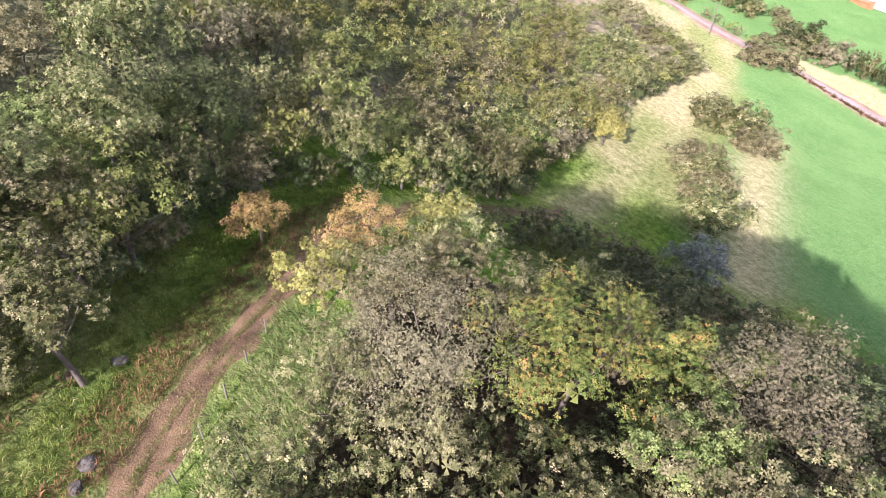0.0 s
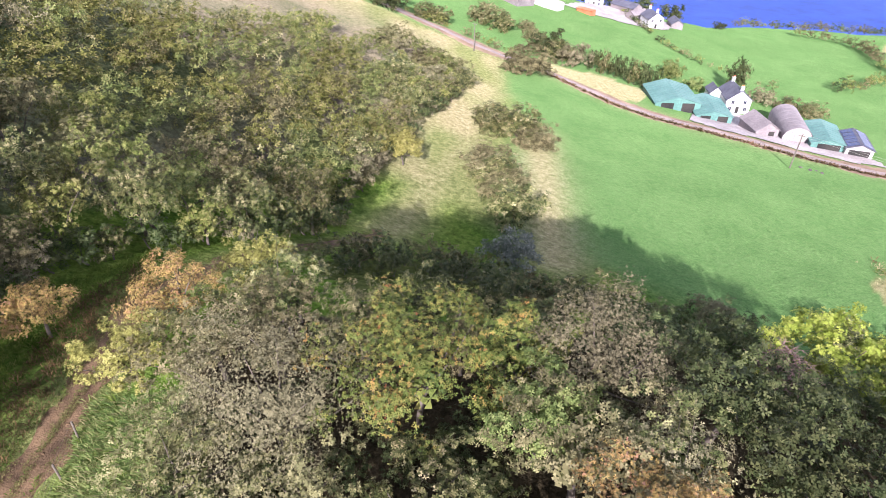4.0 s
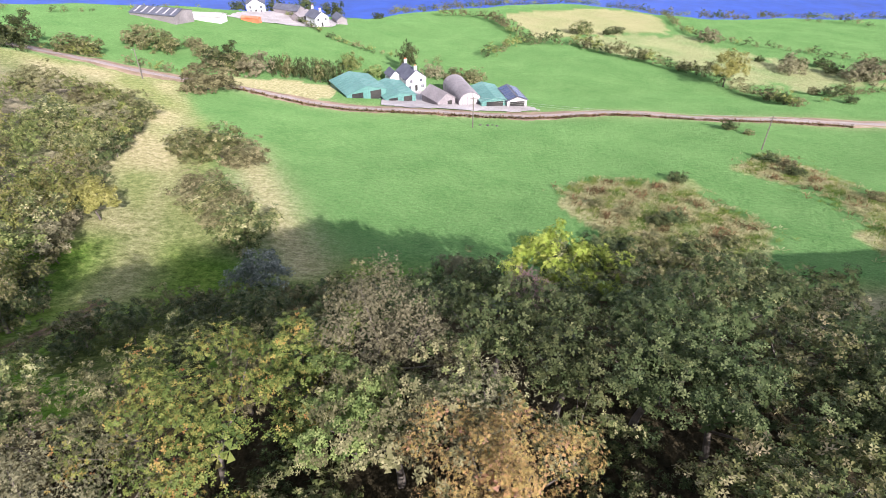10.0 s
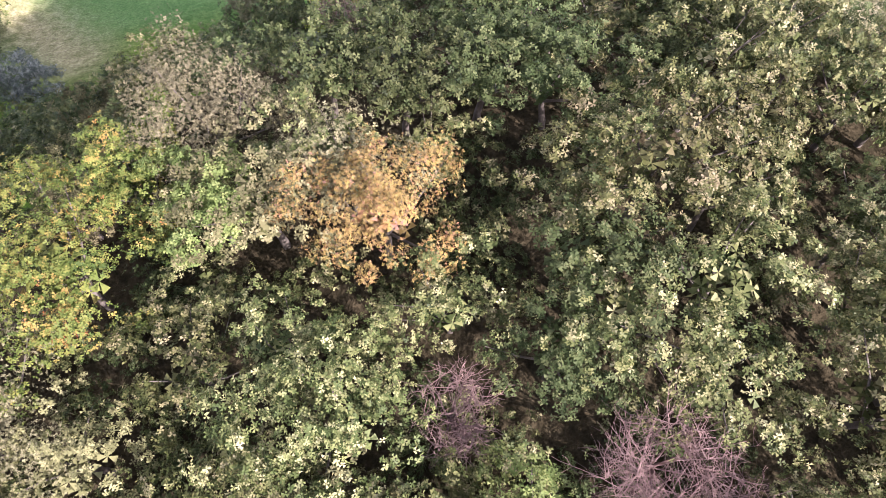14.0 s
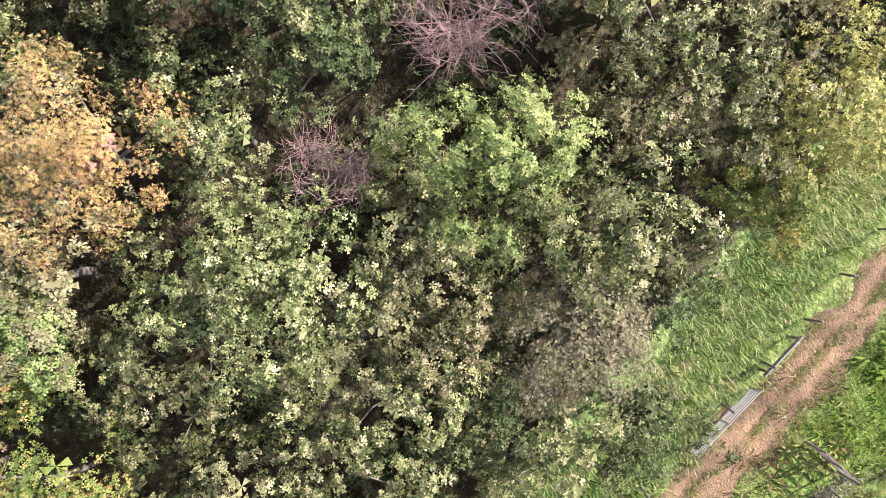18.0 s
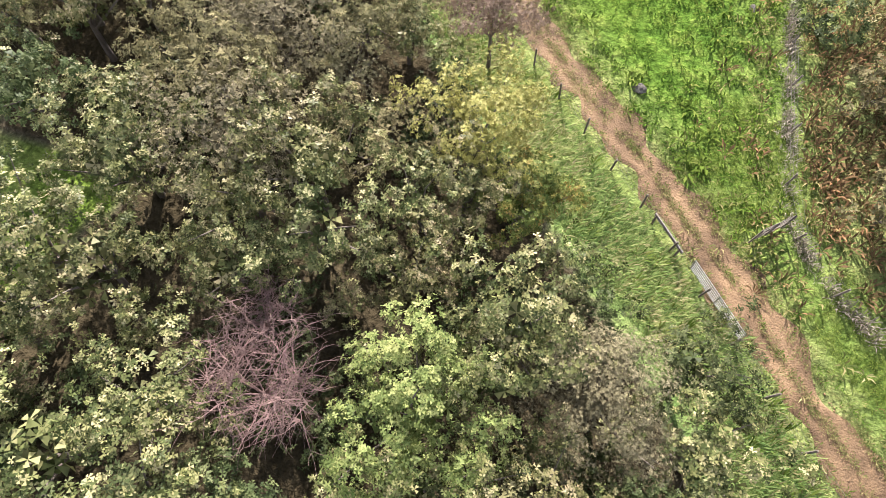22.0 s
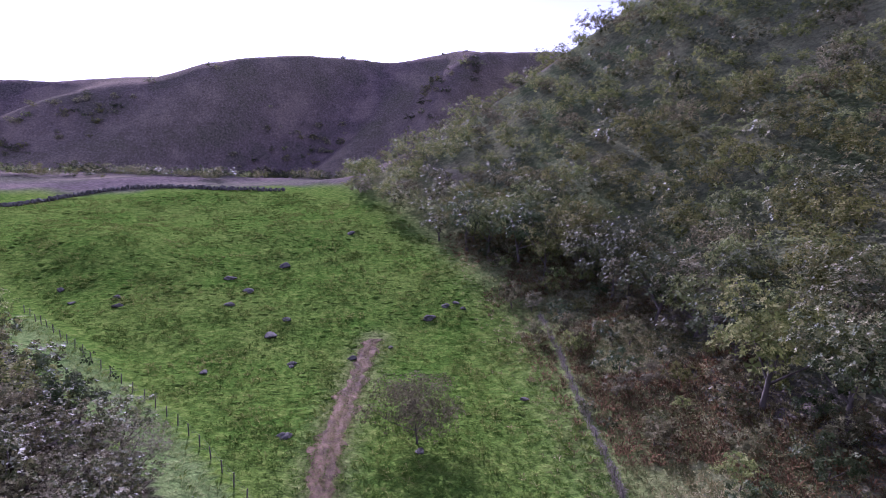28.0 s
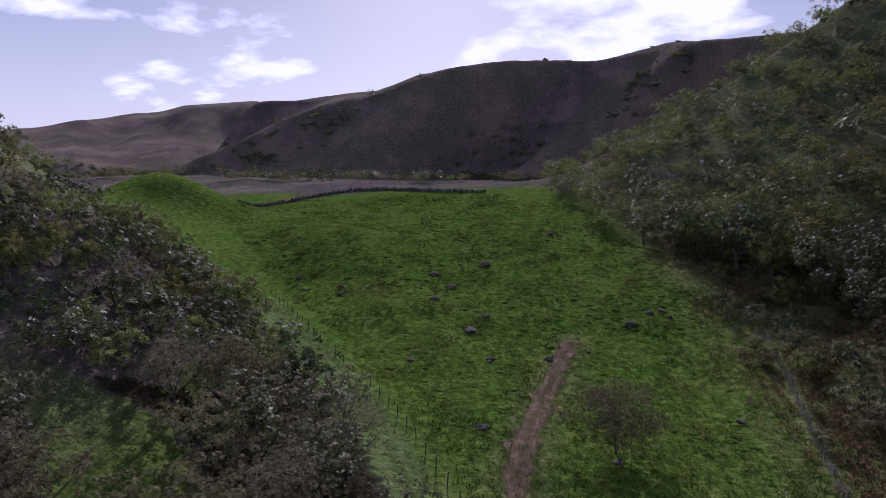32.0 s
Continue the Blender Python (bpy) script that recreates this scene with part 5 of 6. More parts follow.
def hummocks():
    """Low humps of turf, smaller and closer on the slopes."""
    rng = np.random.default_rng(71)
    bm = bmesh.new()
    bmesh.ops.create_icosphere(bm, subdivisions=2, radius=1.0)
    base = np.array([v.co[:] for v in bm.verts])
    tri = np.array([[v.index for v in f.verts] for f in bm.faces])
    bm.free()
    q = strew(VALLEY, 5200, 72)
    w = np.sin(0.19 * q[:, 0] + 1.1 * np.sin(0.13 * q[:, 1])) + np.sin(0.23 * q[:, 1] + 0.8 * np.sin(0.17 * q[:, 0]))
    q = q[(line_distance(q[:, 0], q[:, 1], TRACK) > 1.8) & (np.hypot(q[:, 0], q[:, 1]) > 44) & (w + rng.uniform(-1, 1, len(q)) > 0.1)]
    s = rng.uniform(0.25, 0.62, len(q))[:, None] * np.array([1.0, 0.75, 0.3]) * rng.uniform(0.75, 1.25, (len(q), 3))
    z = height(q[:, 0], q[:, 1]) - 0.05
    v = base[None] * (1 + rng.uniform(-0.14, 0.14, (len(q), len(base), 1))) * s[:, None] + np.column_stack([q, z])[:, None]
    f = (np.arange(len(q))[:, None, None] * len(base) + tri[None]).reshape(-1, 3)
    me = mesh_from("hummocks", v.reshape(-1, 3), f, TURF)
    me.attributes.new("cover", "FLOAT_COLOR", "POINT").data.foreach_set("color", np.zeros(v.size // 3 * 4, np.float32))
    me.polygons.foreach_set("use_smooth", np.ones(len(f), bool))
    tagged(new("hummocks", me), "grassy humps scattered over the grazed pasture", "grass", kind="stuff")


hummocks()
clods()
foot_spots = scatter(WESTSIDE, 3.6, 23)
rng = np.random.default_rng(9)
for x, y in foot_spots[np.random.default_rng(8).uniform(size=len(foot_spots)) < 0.75]:
    kind = int(rng.choice(5, p=[0.25, 0.25, 0.15, 0.2, 0.15]))
    s = rng.uniform(0.4, 1.15)
    tree("thorn_bush", LIGHT[kind], x, y, float(height(x, y)) - 0.25 * s, rng.uniform(0, 6.3), s, "scrubby thorn bush on the foot of the hill", "bush", "thorn bushes at the hill's foot", rng.uniform(0.85, 1.15))


# ---------------------------------------------------------------- bushes, hedges and far trees
DENSE = [tree_meshes(s, 2.6, 4.4, 0.3, 70, 11, 0.3, m, 0.12, limbs=3, petals=4, spread=0.5, fans=True, low=-0.6) for s, m in ((71, GREEN_LEAF), (72, DARK_LEAF), (73, GREEN_LEAF), (74, GREY_LEAF), (75, BROWN_LEAF), (76, FRESH_LEAF))]


def far_tree(name, x, y, radius, kind, label, category="tree", squash=1.0, group="", sink=0.0):
    z = float(height(x, y)) - sink
    s = radius * 1.2 / 2.6
    return tree(name, DENSE[kind], x, y, z - 0.35 * s, x * 1.7 + y, s, label, category, group, squash)


for x, y, r, kind, squash in [(-52, 157, 4.6, 4, 0.75), (-39.5, 101.5, 2.9, 0, 0.8), (-35, 103, 3.1, 0, 0.85), (-30.5, 101.5, 2.7, 4, 0.8), (-32, 80.5, 2.5, 4, 0.8), (-28.5, 77.5, 2.6, 0, 0.8), (-25.5, 73.5, 2.6, 4, 0.8),
                              (-22.5, 68.5, 2.7, 0, 0.85), (-79.5, 129, 3.2, 4, 0.7), (-69, 129, 3.0, 4, 0.6), (-63.5, 131, 2.9, 4, 0.6), (-58, 126, 2.6, 0, 0.6), (-66, 106, 3.0, 0, 0.7), (-60, 112, 3.0, 3, 0.7)]:
    far_tree("bush", x, y, r * 1.2, kind, "rounded brownish thorn bush on rough grass", "bush", squash, "bushes beside the meadow")
for x, y, r, kind in [(21, 66, 2.4, 0), (27, 65, 2.2, 1), (32, 68, 2.6, 5), (36, 66, 2.6, 0), (42, 65, 2.4, 1), (45, 78, 1.5, 1), (42, 77, 1.3, 1), (38, 80, 1.2, 4), (34, 84, 1.1, 4), (55, 98, 1.4, 1), (81, 100, 1.5, 1), (82, 110, 1.6, 1), (84, 106, 1.3, 4), (87, 137, 1.7, 1), (89, 131, 1.0, 0), (86, 84, 1.2, 4), (80, 68, 1.5, 1), (50, 68, 1.3, 0)]:
    far_tree("bush", x, y, r, kind, "dark bush on the rough bank below the wood", "bush", 0.7, "bushes of the rough bank")
for x, y, r, kind, squash in [(-58, 194, 4.4, 1, 0.9), (-53, 193, 3.6, 0, 0.8), (-47.5, 191, 4.2, 3, 0.9), (-18, 211, 2.9, 5, 1.1), (-109, 174, 5.2, 1, 0.9), (-101, 187, 3.6, 0, 0.8), (-95, 186, 3.4, 0, 0.8), (-88, 210, 4.6, 4, 0.8), (-80, 207, 4.2, 0, 0.8),
                              (-73, 214, 2.4, 4, 0.8), (-130, 182, 3.8, 4, 0.8), (-121, 178, 3.4, 4, 0.7), (-67, 205, 2.6, 4, 0.8), (91, 288, 4.2, 0, 0.8), (104, 286, 2.2, 1, 0.8), (110, 290, 2.4, 1, 0.8), (148, 270, 3.4, 3, 1.0), (156, 217, 4.0, 3, 0.9),
                              (163, 222, 2.6, 0, 0.8), (171, 214, 2.8, 1, 0.8), (12, 206, 3.0, 3, 0.8), (20, 203, 3.2, 0, 0.8), (27, 205, 3.0, 4, 0.8), (-9, 205, 2.6, 5, 0.8), (-62, 317, 3.6, 1, 1.0), (-48, 316, 4.4, 1, 1.0), (-33, 314, 4.0, 1, 1.0), (-80, 312, 3.0, 1, 0.9), (-10, 318, 2.4, 1, 0.7)]:
    far_tree("tree", x, y, r, kind, "broad-leaved tree among the fields", "tree", squash, "trees among the fields")
for x, y, r, kind in [(175, 203, 4.6, 3), (184, 205, 5.2, 3), (126, 180, 1.8, 1), (125, 172, 2.0, 1), (126, 166, 1.7, 4), (145, 186, 1.6, 4), (147, 180, 2.0, 1), (157, 186, 2.2, 0), (147, 170, 1.6, 1), (175, 226, 2.4, 1), (166, 233, 1.8, 0), (151, 231, 1.5, 1), (112, 220, 2.0, 1), (103, 236, 2.3, 1)]:
    far_tree("tree", x, y, r, kind, "rounded thorn tree on the far pasture", "tree", 0.85, "trees of the far pasture")
GOLD = tree_meshes(61, 2.9, 5.2, 1.2, 80, 26, 0.2, YELLOW_LEAF, 0.14, spread=0.5, limbs=3, petals=4, fans=True)
tree("tree", GOLD, 118, 197, float(height(118, 197)) - 0.4, 0.4, 1.9, "tall golden tree turning in the hedge", "tree", "", 1.1)
for k, (x, y, s) in enumerate([(-41, 193, 1.0), (-37, 192, 1.1), (-33.5, 191.5, 1.0), (-30, 191, 1.15), (-26.5, 190.5, 1.1), (-23.5, 190.5, 1.2), (-20.5, 190, 1.0)]):
    tree("cypress", DENSE[(1, 0, 1)[k % 3]], x, y, float(height(x, y)) - 0.3, k * 1.1, 0.8 * s, "tall narrow evergreen in the shelter belt", "tree", "shelter belt by the farm", 1.9)
tree("cypress", DENSE[1], 3, 213, float(height(3, 213)) - 0.3, 2.0, 1.25, "dark conifer behind the farmhouse", "tree", "", 1.9)


def hedge(points, step, scales, label, seed):
    rng = np.random.default_rng(seed)
    p = along(points, step)
    p = p + rng.normal(size=p.shape) * 0.5
    keep = rng.uniform(size=len(p)) > 0.12
    joined_trees("hedge", p[keep], label, seed, scales, TINY, (0.2, 0.2, 0.0, 0.3, 0.3), "hedge", "stuff")


hedge([(37, 240), (50, 259), (60, 265), (81, 264), (97, 239), (106, 224), (114, 211), (121, 192), (125, 176), (123, 165)], 3.2, (0.75, 1.5), "ragged hawthorn hedge round a green field", 31)
hedge([(24, 331), (41, 330), (52, 321), (54, 296), (58, 284), (61, 270)], 3.4, (0.7, 1.4), "hedge between a green field and stubble", 32)
hedge([(157, 345), (150, 315), (146, 280), (170, 256), (190, 240), (215, 215)], 3.6, (0.45, 1.0), "thick dark hedge down the far fields", 33)
hedge([(-52, 292), (-31, 259), (-21, 249), (-11, 238), (2, 236), (16, 228)], 2.4, (0.4, 0.7), "low clipped hedge beside the farm lane", 34)
hedge([(-150, 206), (-120, 192), (-98, 180), (-76, 176), (-64, 175)], 4.0, (0.45, 0.85), "hawthorn hedge along the lane", 35)
hedge([(140, 172), (170, 190), (210, 190), (260, 210)], 4.5, (0.5, 0.9), "hedge beyond the lane", 36)
hedge([(-154, 240), (-120, 262), (-90, 292)], 5, (0.4, 0.8), "hedge at the end of the high field", 37)
hedge([(230, 330), (280, 300), (330, 240), (420, 200)], 6, (0.6, 1.2), "hedge near the coast", 38)

hedge([(-3, 343), (21, 365), (73, 392), (108, 400), (130, 390), (156, 364), (181, 345), (236, 349), (330, 344), (430, 340)], 3.0, (0.6, 1.2), "dark thicket along the top of the coast", 39)

# thorn scrub on the scarp and its skyline
rng = np.random.default_rng(12)
pts = np.stack([rng.uniform(-60, 330, 3600), -rng.uniform(150, 345, 3600)], 1)
v = -pts[:, 1] + 0.25 * pts[:, 0]
slant = pts[:, 0] + 1.25 * (v - 300)
clump = np.sin(0.09 * slant + 1.5 * np.sin(0.02 * pts[:, 0])) + 0.6 * np.sin(0.05 * pts[:, 0] + 0.06 * pts[:, 1]) + rng.normal(size=len(pts)) * 0.3
pts = pts[(v > 178) & (v < 306) & (clump > 0.35) & (foot_line(pts[:, 1]) - pts[:, 0] < 20)]
joined_trees("scarp_scrub", pts, "dark thorn scrub scattered over the scarp", 41, (0.35, 0.95), TINY, (0.15, 0.2, 0.1, 0.3, 0.25), "scrub")
for k, (x, y) in enumerate([(135, -300), (142, -299), (147, -297), (150, -296), (105, -303), (60, -312), (72, -309), (20, -322), (8, -325), (165, -292), (172, -290)]):
    far_tree("thorn", x, y, rng.uniform(0.7, 1.2), 1, "wind-bent thorn on the skyline", "tree", 0.7, "thorns on the skyline", 0.7)


# ---------------------------------------------------------------- stone wall on the crest
def stone_wall(points, tall, wide, label, seed):
    rng = np.random.default_rng(seed)
    w = new("wall")
    p = along(points, 1.0)
    me = [rock_mesh(s, "stone") for s in (11, 12, 13)]
    for k, (x, y) in enumerate(p):
        o = new("stone", me[k % 3])
        o.parent = w
        s = rng.uniform(0.85, 1.2)
        o.matrix_basis = pose(x, y, float(height(x, y)) + tall * 0.35, rng.uniform(-9, 9), rng.uniform(-9, 9), rng.uniform(0, 360)) @ Matrix.Diagonal((0.75 * s, wide * s, tall * 0.75 * s, 1))
    return tagged(w, label, "wall")


stone_wall(rounded([(96, -104), (98, -124), (92, -140), (76, -141), (62, -136), (48, -140)], 2), 0.9, 0.5, "low dark drystone wall along the crest", 3)


# ---------------------------------------------------------------- poles
def pole(x, y, tall, arm, label):
    p = new("utility_pole")
    z = float(height(x, y))
    p.matrix_basis = pose(x, y, z, 0, 0, arm)
    v, f = tubes([np.array([[0, 0, -0.6, 0.16], [0, 0, tall * 0.5, 0.14], [0, 0, tall, 0.11]])], 8)
    part("pole", mesh_from("pole", v, f, POST_WOOD), None, p)
    bm = bmesh.new()
    box(bm, 0, 0, tall - 0.5, 1.7, 0.1, 0.12, 0.01)
    part("crossarm", bm, POST_WOOD, p)
    for x0 in (-0.7, 0, 0.7):
        bm = bmesh.new()
        bmesh.ops.create_cone(bm, cap_ends=True, segments=8, radius1=0.06, radius2=0.04, depth=0.2, matrix=Matrix.Translation((x0, 0, tall - 0.34)))
        part("insulator", bm, PALE_SHEET, p)
    return tagged(p, label, "utility pole", "poles of the overhead line")


POLES = [(-72, 164), (18.7, 142), (85.5, 119), (160, 92)]
for x, y in POLES:
    pole(x, y, 8.4, -12, "grey wooden utility pole in the meadow")
line = new("overhead_line")
for k in (-0.7, 0.7):
    for (x0, y0), (x1, y1) in zip(POLES[1:-1], POLES[2:]):
        u = np.linspace(0, 1, 12)
        z0, z1 = float(height(x0, y0)) + 8.1, float(height(x1, y1)) + 8.1
        q = np.stack([x0 + (x1 - x0) * u + k * 0.2, y0 + (y1 - y0) * u + k, z0 + (z1 - z0) * u - 4.4 * u * (1 - u), np.full(12, 0.02)], 1)
        part("cable", mesh_from("cable", *tubes([q], 4), GREY_STEEL), None, line)
tagged(line, "thin overhead cables slung between the poles", "cable")


# ---------------------------------------------------------------- buildings
def roof_sheet(w, d, eaves, ridge, over, thick, side):
    """One slope of a gabled roof, ridge along y."""
    bm = bmesh.new()
    x0, x1 = side * (w / 2 + over), 0.0
    z0, z1 = eaves - over * (ridge - eaves) / (w / 2), ridge
    v = [bm.verts.new(q) for q in ((x0, -d / 2 - over, z0), (x1, -d / 2 - over, z1), (x1, d / 2 + over, z1), (x0, d / 2 + over, z0))]
    t = [bm.verts.new((q.co.x, q.co.y, q.co.z + thick)) for q in v]
    bm.faces.new(v[::-1])
    bm.faces.new(t)
    for k in range(4):
        bm.faces.new((v[k], v[(k + 1) % 4], t[(k + 1) % 4], t[k]))
    bmesh.ops.recalc_face_normals(bm, faces=bm.faces)
    return bm


def gable_walls(w, d, eaves, ridge):
    bm = bmesh.new()
    prof = [(-w / 2, -2.5), (w / 2, -2.5), (w / 2, eaves), (0, ridge - 0.05), (-w / 2, eaves)]
    a = [bm.verts.new((x, -d / 2, z)) for x, z in prof]
    b = [bm.verts.new((x, d / 2, z)) for x, z in prof]
    bm.faces.new(a)
    bm.faces.new(b[::-1])
    for k in range(5):
        bm.faces.new((a[k], b[k], b[(k + 1) % 5], a[(k + 1) % 5]))
    bmesh.ops.recalc_face_normals(bm, faces=bm.faces)
    return bm


def ribs(w, d, eaves, ridge, side, step, parent, material):
    """Standing ribs of a sheeted roof."""
    n = int(d / step)
    for k in range(n):
        y = -d / 2 + (k + 0.5) * d / n
        v, f = tubes([np.array([[side * (w / 2 + 0.3), y, eaves + 0.08, 0.05], [side * 0.05, y, ridge + 0.14, 0.05]])], 4)
        part("rib", mesh_from("rib", v, f, material), None, parent)


def window(parent, x, y, z, w, h, face):
    """A framed window on the wall whose outward side is face: 'x+', 'x-', 'y-'."""
    turn = {"y-": 0, "x+": 90, "x-": -90}[face]
    bm = bmesh.new()
    m = pose(x, y, z, 0, 0, turn)
    for a, b, sx, sz in ((0, h / 2, w + 0.16, 0.09), (0, -h / 2, w + 0.16, 0.09), (-w / 2, 0, 0.09, h), (w / 2, 0, 0.09, h), (0, 0, 0.06, h)):
        box(bm, a, -0.04, b, sx, 0.1, sz, 0, m)
    wnd = part("window", bm, PALE_SHEET, parent)
    bm = bmesh.new()
    box(bm, 0, -0.015, 0, w, 0.03, h, 0, m)
    part("pane", bm, DARK_GLASS, wnd)
    bm = bmesh.new()
    box(bm, 0, -0.08, -h / 2 - 0.09, w + 0.3, 0.2, 0.09, 0, m)
    part("sill", bm, PALE_SHEET, wnd)


def building(name, x, y, turn, w, d, eaves, ridge, wall, roof, label, category, ribbed=0.0, openings=(), windows=(), chimneys=()):
    b = new(name)
    b.matrix_basis = pose(x, y, float(height(x, y)) - 0.05, 0, 0, turn)
    part("wall", gable_walls(w, d, eaves, ridge), wall, b)
    for side in (-1, 1):
        r = part("roof", roof_sheet(w, d, eaves, ridge, 0.35, 0.12, side), roof, b)
        if ribbed:
            ribs(w, d, eaves, ridge, side, ribbed, r, roof)
    # dark panels on the closed wall; their colour is the shade inside a doorway
    for ox, oz, ow, oh in openings:
        bm = bmesh.new()
        box(bm, ox, -d / 2 - 0.03, oz, ow, 0.08, oh)
        part("door", bm, OPENING_SHADE, b, "doorway whose inner shade is painted as a dark panel")
    for wx, wy, wz, ww, wh, face in windows:
        window(b, wx, wy, wz, ww, wh, face)
    for cx, cy, cz in chimneys:
        bm = bmesh.new()
        box(bm, cx, cy, cz, 0.9, 0.7, 1.9, 0.03)
        box(bm, cx, cy, cz + 0.98, 1.05, 0.85, 0.12, 0.02)
        c = part("chimney", bm, wall, b)
        for q in (-0.2, 0.2):
            bm = bmesh.new()
            bmesh.ops.create_cone(bm, cap_ends=True, segments=8, radius1=0.14, radius2=0.11, depth=0.45, matrix=Matrix.Translation((cx + q, cy, cz + 1.24)))
            part("chimney_pot", bm, ORANGE_PAINT, c)
    return tagged(b, label, category)


def barn(x, y, turn, w, d, wall_h, label):
    """A round-roofed hay barn, front gable towards the lane."""
    b = new("barn")
    b.matrix_basis = pose(x, y, float(height(x, y)) - 0.05, 0, 0, turn)
    a = np.linspace(0, math.pi, 15)
    prof = [(-w / 2, -1.5), *[(-w / 2 * math.cos(t), wall_h + w * 0.42 * math.sin(t)) for t in a], (w / 2, -1.5)]
    for yy in (-d / 2, d / 2):
        bm = bmesh.new()
        g = bm.faces.new([bm.verts.new((px, yy, pz)) for px, pz in prof])
        e = bmesh.ops.extrude_face_region(bm, geom=[g])
        bmesh.ops.translate(bm, verts=[q for q in e["geom"] if isinstance(q, bmesh.types.BMVert)], vec=(0, -0.12 if yy > 0 else 0.12, 0))
        part("gable", bm, PALE_SHEET, b)
    for k in range(9):
        px = -w / 2 + (k + 0.5) * w / 9
        top = wall_h + w * 0.42 * math.sqrt(max(0, 1 - (2 * px / w) ** 2))
        bm = bmesh.new()
        box(bm, px, -d / 2 - 0.04, top / 2 - 0.1, 0.12, 0.06, top)
        part("rib", bm, GREY_SHEET, b)
    bm = bmesh.new()
    o = [(-(w / 2 + 0.1) * math.cos(t), wall_h + (w * 0.42 + 0.1) * math.sin(t)) for t in a]
    o = [(o[0][0], -1.5), *o, (o[-1][0], -1.5)]
    rows = [[bm.verts.new((px, yy, pz)) for px, pz in o] for yy in np.linspace(-d / 2 - 0.3, d / 2 + 0.3, 9)]
    for r0, r1 in zip(rows[:-1], rows[1:]):
        for k in range(len(o) - 1):
            bm.faces.new((r0[k], r0[k + 1], r1[k + 1], r1[k]))
    roof = part("roof", bm, GREY_SHEET, b)
    for yy in np.linspace(-d / 2, d / 2, 8):
        q = np.array([[px, yy, pz + 0.03, 0.06] for px, pz in o[1:-1]])
        part("rib", mesh_from("rib", *tubes([q], 4), GREY_SHEET), None, roof)
    return tagged(b, label, "barn")


building("cattle_shed", -13.5, 179, 24, 13, 15, 2.8, 4.6, GREEN_SHEET, GREEN_SHEET, "long cattle shed of green sheeting beside the lane", "shed", 1.6, [(-3, 1.4, 3.6, 2.8), (3, 1.4, 3.6, 2.8)])
building("cattle_shed", -2.5, 179, 20, 10, 14, 2.6, 4.0, GREEN_SHEET, GREEN_SHEET, "low cattle shed of green sheeting joined to another", "shed", 1.6, [(-2.4, 1.3, 2.8, 2.6), (2.4, 1.3, 2.8, 2.6)])
building("farmhouse", 3.6, 196, 22, 7.4, 9.5, 4.2, 7.0, WHITE_WALL, SLATE, "white-rendered farmhouse with a steep slate roof", "house", 0, [(0, 1.0, 1.0, 2.1)],
         [(-1.8, -4.75, 3.4, 0.9, 1.1, "y-"), (1.8, -4.75, 3.4, 0.9, 1.1, "y-"), (-2.3, -4.75, 1.3, 1.0, 1.2, "y-"), (2.3, -4.75, 1.3, 1.0, 1.2, "y-"), (3.7, -2, 3.2, 0.9, 1.1, "x+"), (3.7, 2.4, 3.2, 0.9, 1.1, "x+")], [(0, -4.2, 7.2), (0, 4.2, 7.2)])
building("outhouse", -2.6, 197, 22, 3.6, 5.0, 3.6, 5.2, WHITE_WALL, SLATE, "small white wing against the farmhouse", "house", 0, [], [(0.5, -2.5, 1.6, 1.0, 1.1, "y-")])
building("outhouse", 11.6, 172, 30, 6.4, 9, 2.6, 4.8, GREY_SHEET, GREY_SHEET, "grey stone outhouse with a sheeted roof in the yard", "shed", 1.5, [(1.2, 1.1, 1.6, 2.2)])
barn(19.5, 178, 12, 7.2, 17, 2.6, "round-roofed hay barn with a pale ribbed front")
building("lean_to", 27.6, 175, 10, 8.6, 14, 2.6, 3.8, GREEN_SHEET, GREEN_SHEET, "green-sheeted lean-to beside the round barn", "shed", 1.6, [(0, 1.3, 5.4, 2.4)])
solar = building("machine_shed", 35.0, 173.5, 8, 6.4, 11, 2.7, 3.9, PALE_SHEET, SLATE, "open machine shed with solar panels on its roof", "shed", 0, [(0, 1.2, 4.8, 2.3)])
for k in range(5):
    for side in (-1, 1):
        bm = bmesh.new()
        a = math.degrees(math.atan2(1.2, 3.2)) * -side
        box(bm, 0, 0, 0, 2.6, 1.7, 0.06, 0.01, pose(side * 1.7, -4.2 + k * 2.1, 3.46, 0, -a, 0))
        part("solar_panel", bm, PANEL_BLUE, solar)
long_barn = building("long_barn", -97, 256, 68, 11, 22, 2.6, 4.2, GREY_SHEET, SLATE, "long dark-roofed barn with pale roof lights", "barn", 3.4)
for k in range(6):
    bm = bmesh.new()
    box(bm, 0, 0, 0, 4.6, 0.8, 0.05, 0, pose(-2.7, -9 + k * 3.6, 3.58, 0, -16.2, 0))
    part("roof_light", bm, PALE_SHEET, long_barn)
building("long_barn", -80, 262, 78, 6, 13, 2.2, 3.2, WHITE_WALL, PALE_SHEET, "long low white shed", "shed")
building("villa", -68, 299, 10, 8.4, 11, 4.2, 6.8, WHITE_WALL, SLATE, "large white house with a slate roof", "house", 0, [(0, 1, 1, 2.1)], [(-2.4, -5.5, 3.1, 1.0, 1.2, "y-"), (2.4, -5.5, 3.1, 1.0, 1.2, "y-"), (-2.4, -5.5, 1.2, 1.0, 1.3, "y-"), (2.4, -5.5, 1.2, 1.0, 1.3, "y-")], [(0, -4.2, 7.1), (0, 4.2, 7.1)])
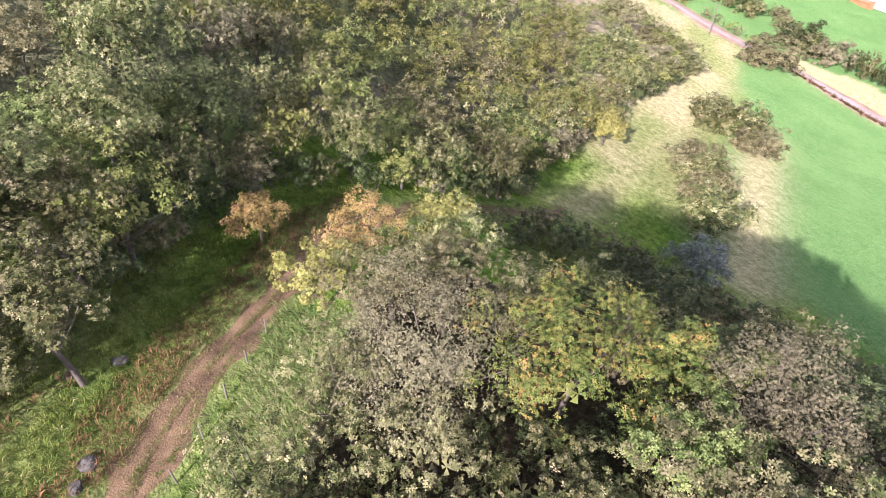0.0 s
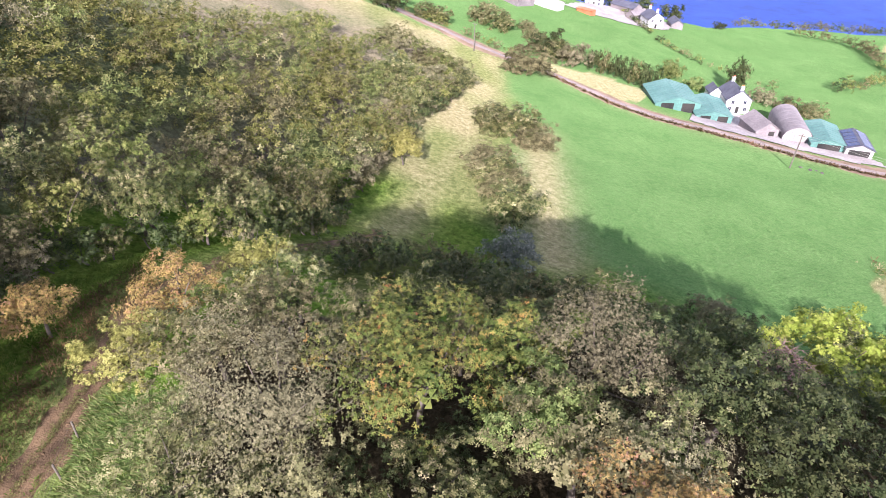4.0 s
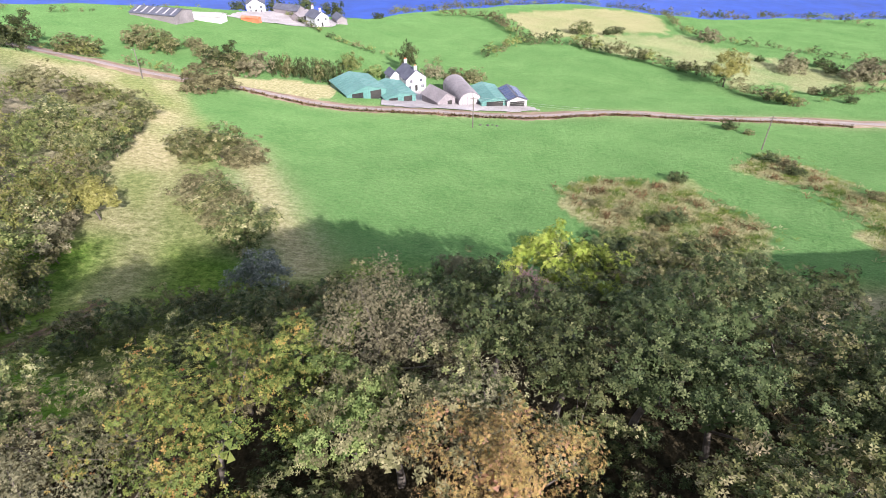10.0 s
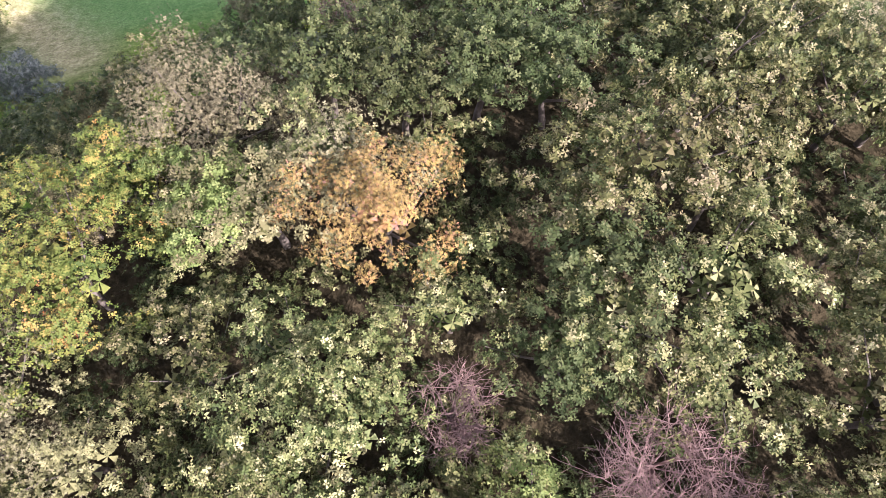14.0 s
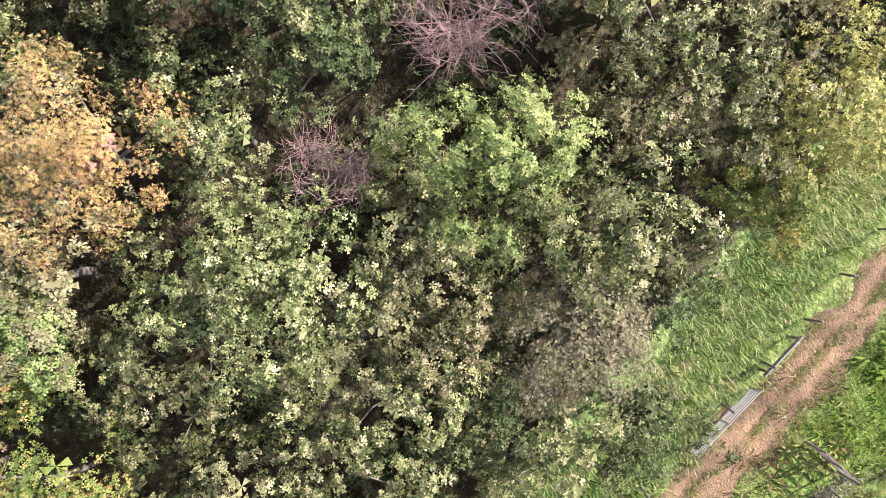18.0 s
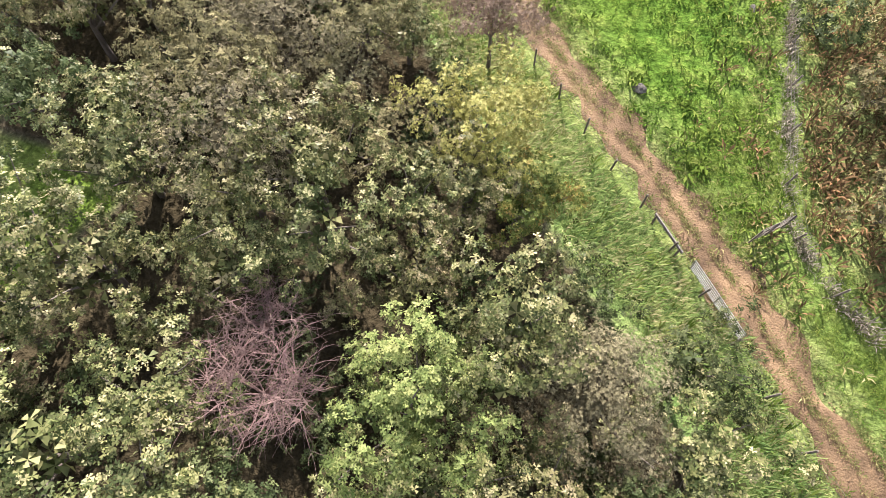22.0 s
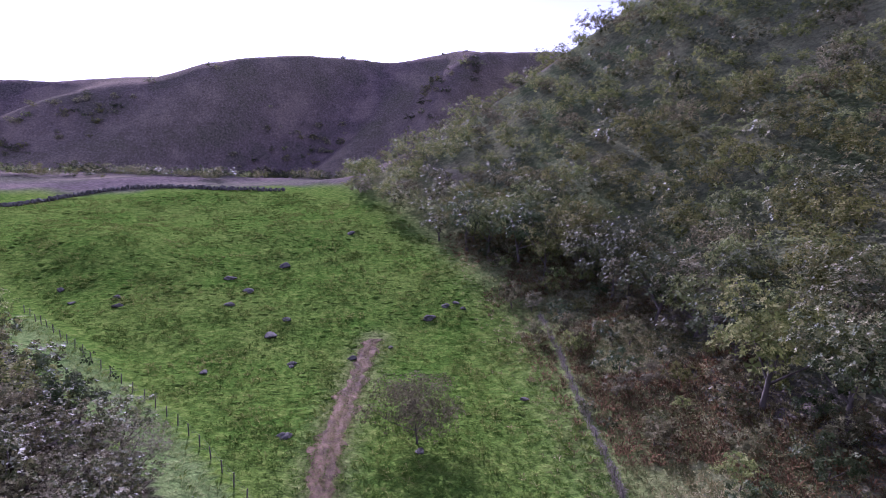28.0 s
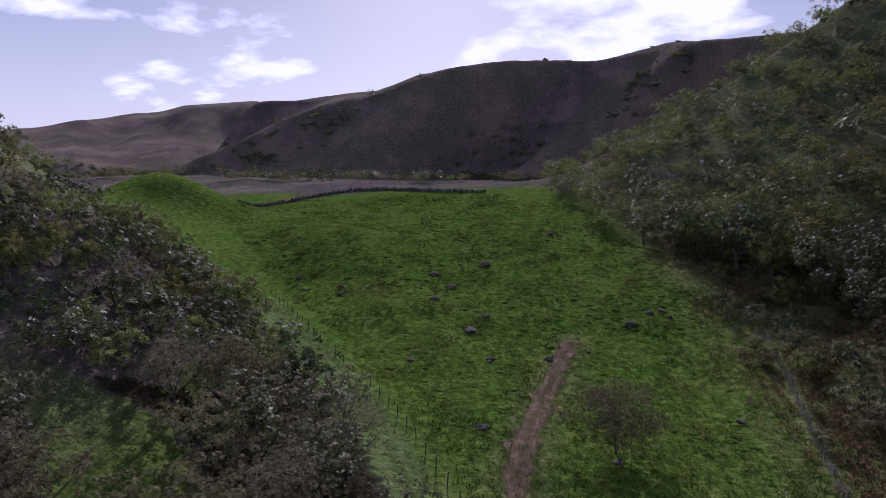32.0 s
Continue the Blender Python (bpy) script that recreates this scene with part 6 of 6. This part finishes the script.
building("villa", -37, 280, 35, 6.8, 9, 4.2, 6.6, WHITE_WALL, SLATE, "pale house with a steep slate roof", "house", 0, [(0, 1, 1, 2.1)], [(-1.9, -4.5, 3.3, 1.0, 1.2, "y-"), (1.9, -4.5, 3.3, 1.0, 1.2, "y-"), (3.5, 0, 3.3, 1, 1.2, "x+")], [(0, -3.6, 6.8), (0, 3.6, 6.8)])
building("byre", -52, 296, 60, 6, 14, 2.8, 4.6, GREY_SHEET, SLATE, "grey stone byre in the farmyard", "shed")
building("byre", -45, 287, -30, 5, 9, 2.6, 4.0, GREY_SHEET, GREY_SHEET, "grey sheeted byre in the farmyard", "shed")
building("byre", -28, 292, 20, 5, 9, 2.6, 4.2, GREY_SHEET, SLATE, "slate-roofed byre beside the pale house", "shed")
building("trailer", -64, 268, 70, 3.0, 8, 1.8, 2.2, ORANGE_PAINT, ORANGE_PAINT, "orange-red covered trailer in the yard", "trailer")


def yard(points, material, label, lift=0.12):
    """A paved yard draped on the land."""
    px, py = [q[0] for q in points], [q[1] for q in points]
    gx, gy = np.arange(min(px), max(px) + 0.1, 1.0), np.arange(min(py), max(py) + 0.1, 1.0)
    X, Y = np.meshgrid(gx, gy)
    Z = height(X, Y) + lift
    i = np.arange(X.size).reshape(X.shape)
    f = np.stack([i[:-1, :-1], i[:-1, 1:], i[1:, 1:], i[1:, :-1]], -1).reshape(-1, 4)
    ok = inside((X[:-1, :-1] + 0.5).ravel(), (Y[:-1, :-1] + 0.5).ravel(), points)
    me = mesh_from("pavement", np.stack([X, Y, Z], -1).reshape(-1, 3), f[ok], material)
    return tagged(new("pavement", me), label, "yard", kind="structure")


yard([(-6, 163), (2, 160), (30, 162), (42, 163), (40, 168), (34, 170), (26, 174), (15, 190), (4, 191), (-2, 186), (-6, 174)], CONCRETE, "pale concrete farmyard between the sheds", 0.3)
yard([(-75, 270), (-60, 270), (-40, 272), (-30, 276), (-26, 296), (-50, 306), (-70, 296)], CONCRETE, "pale yard between the farm buildings", 0.25)
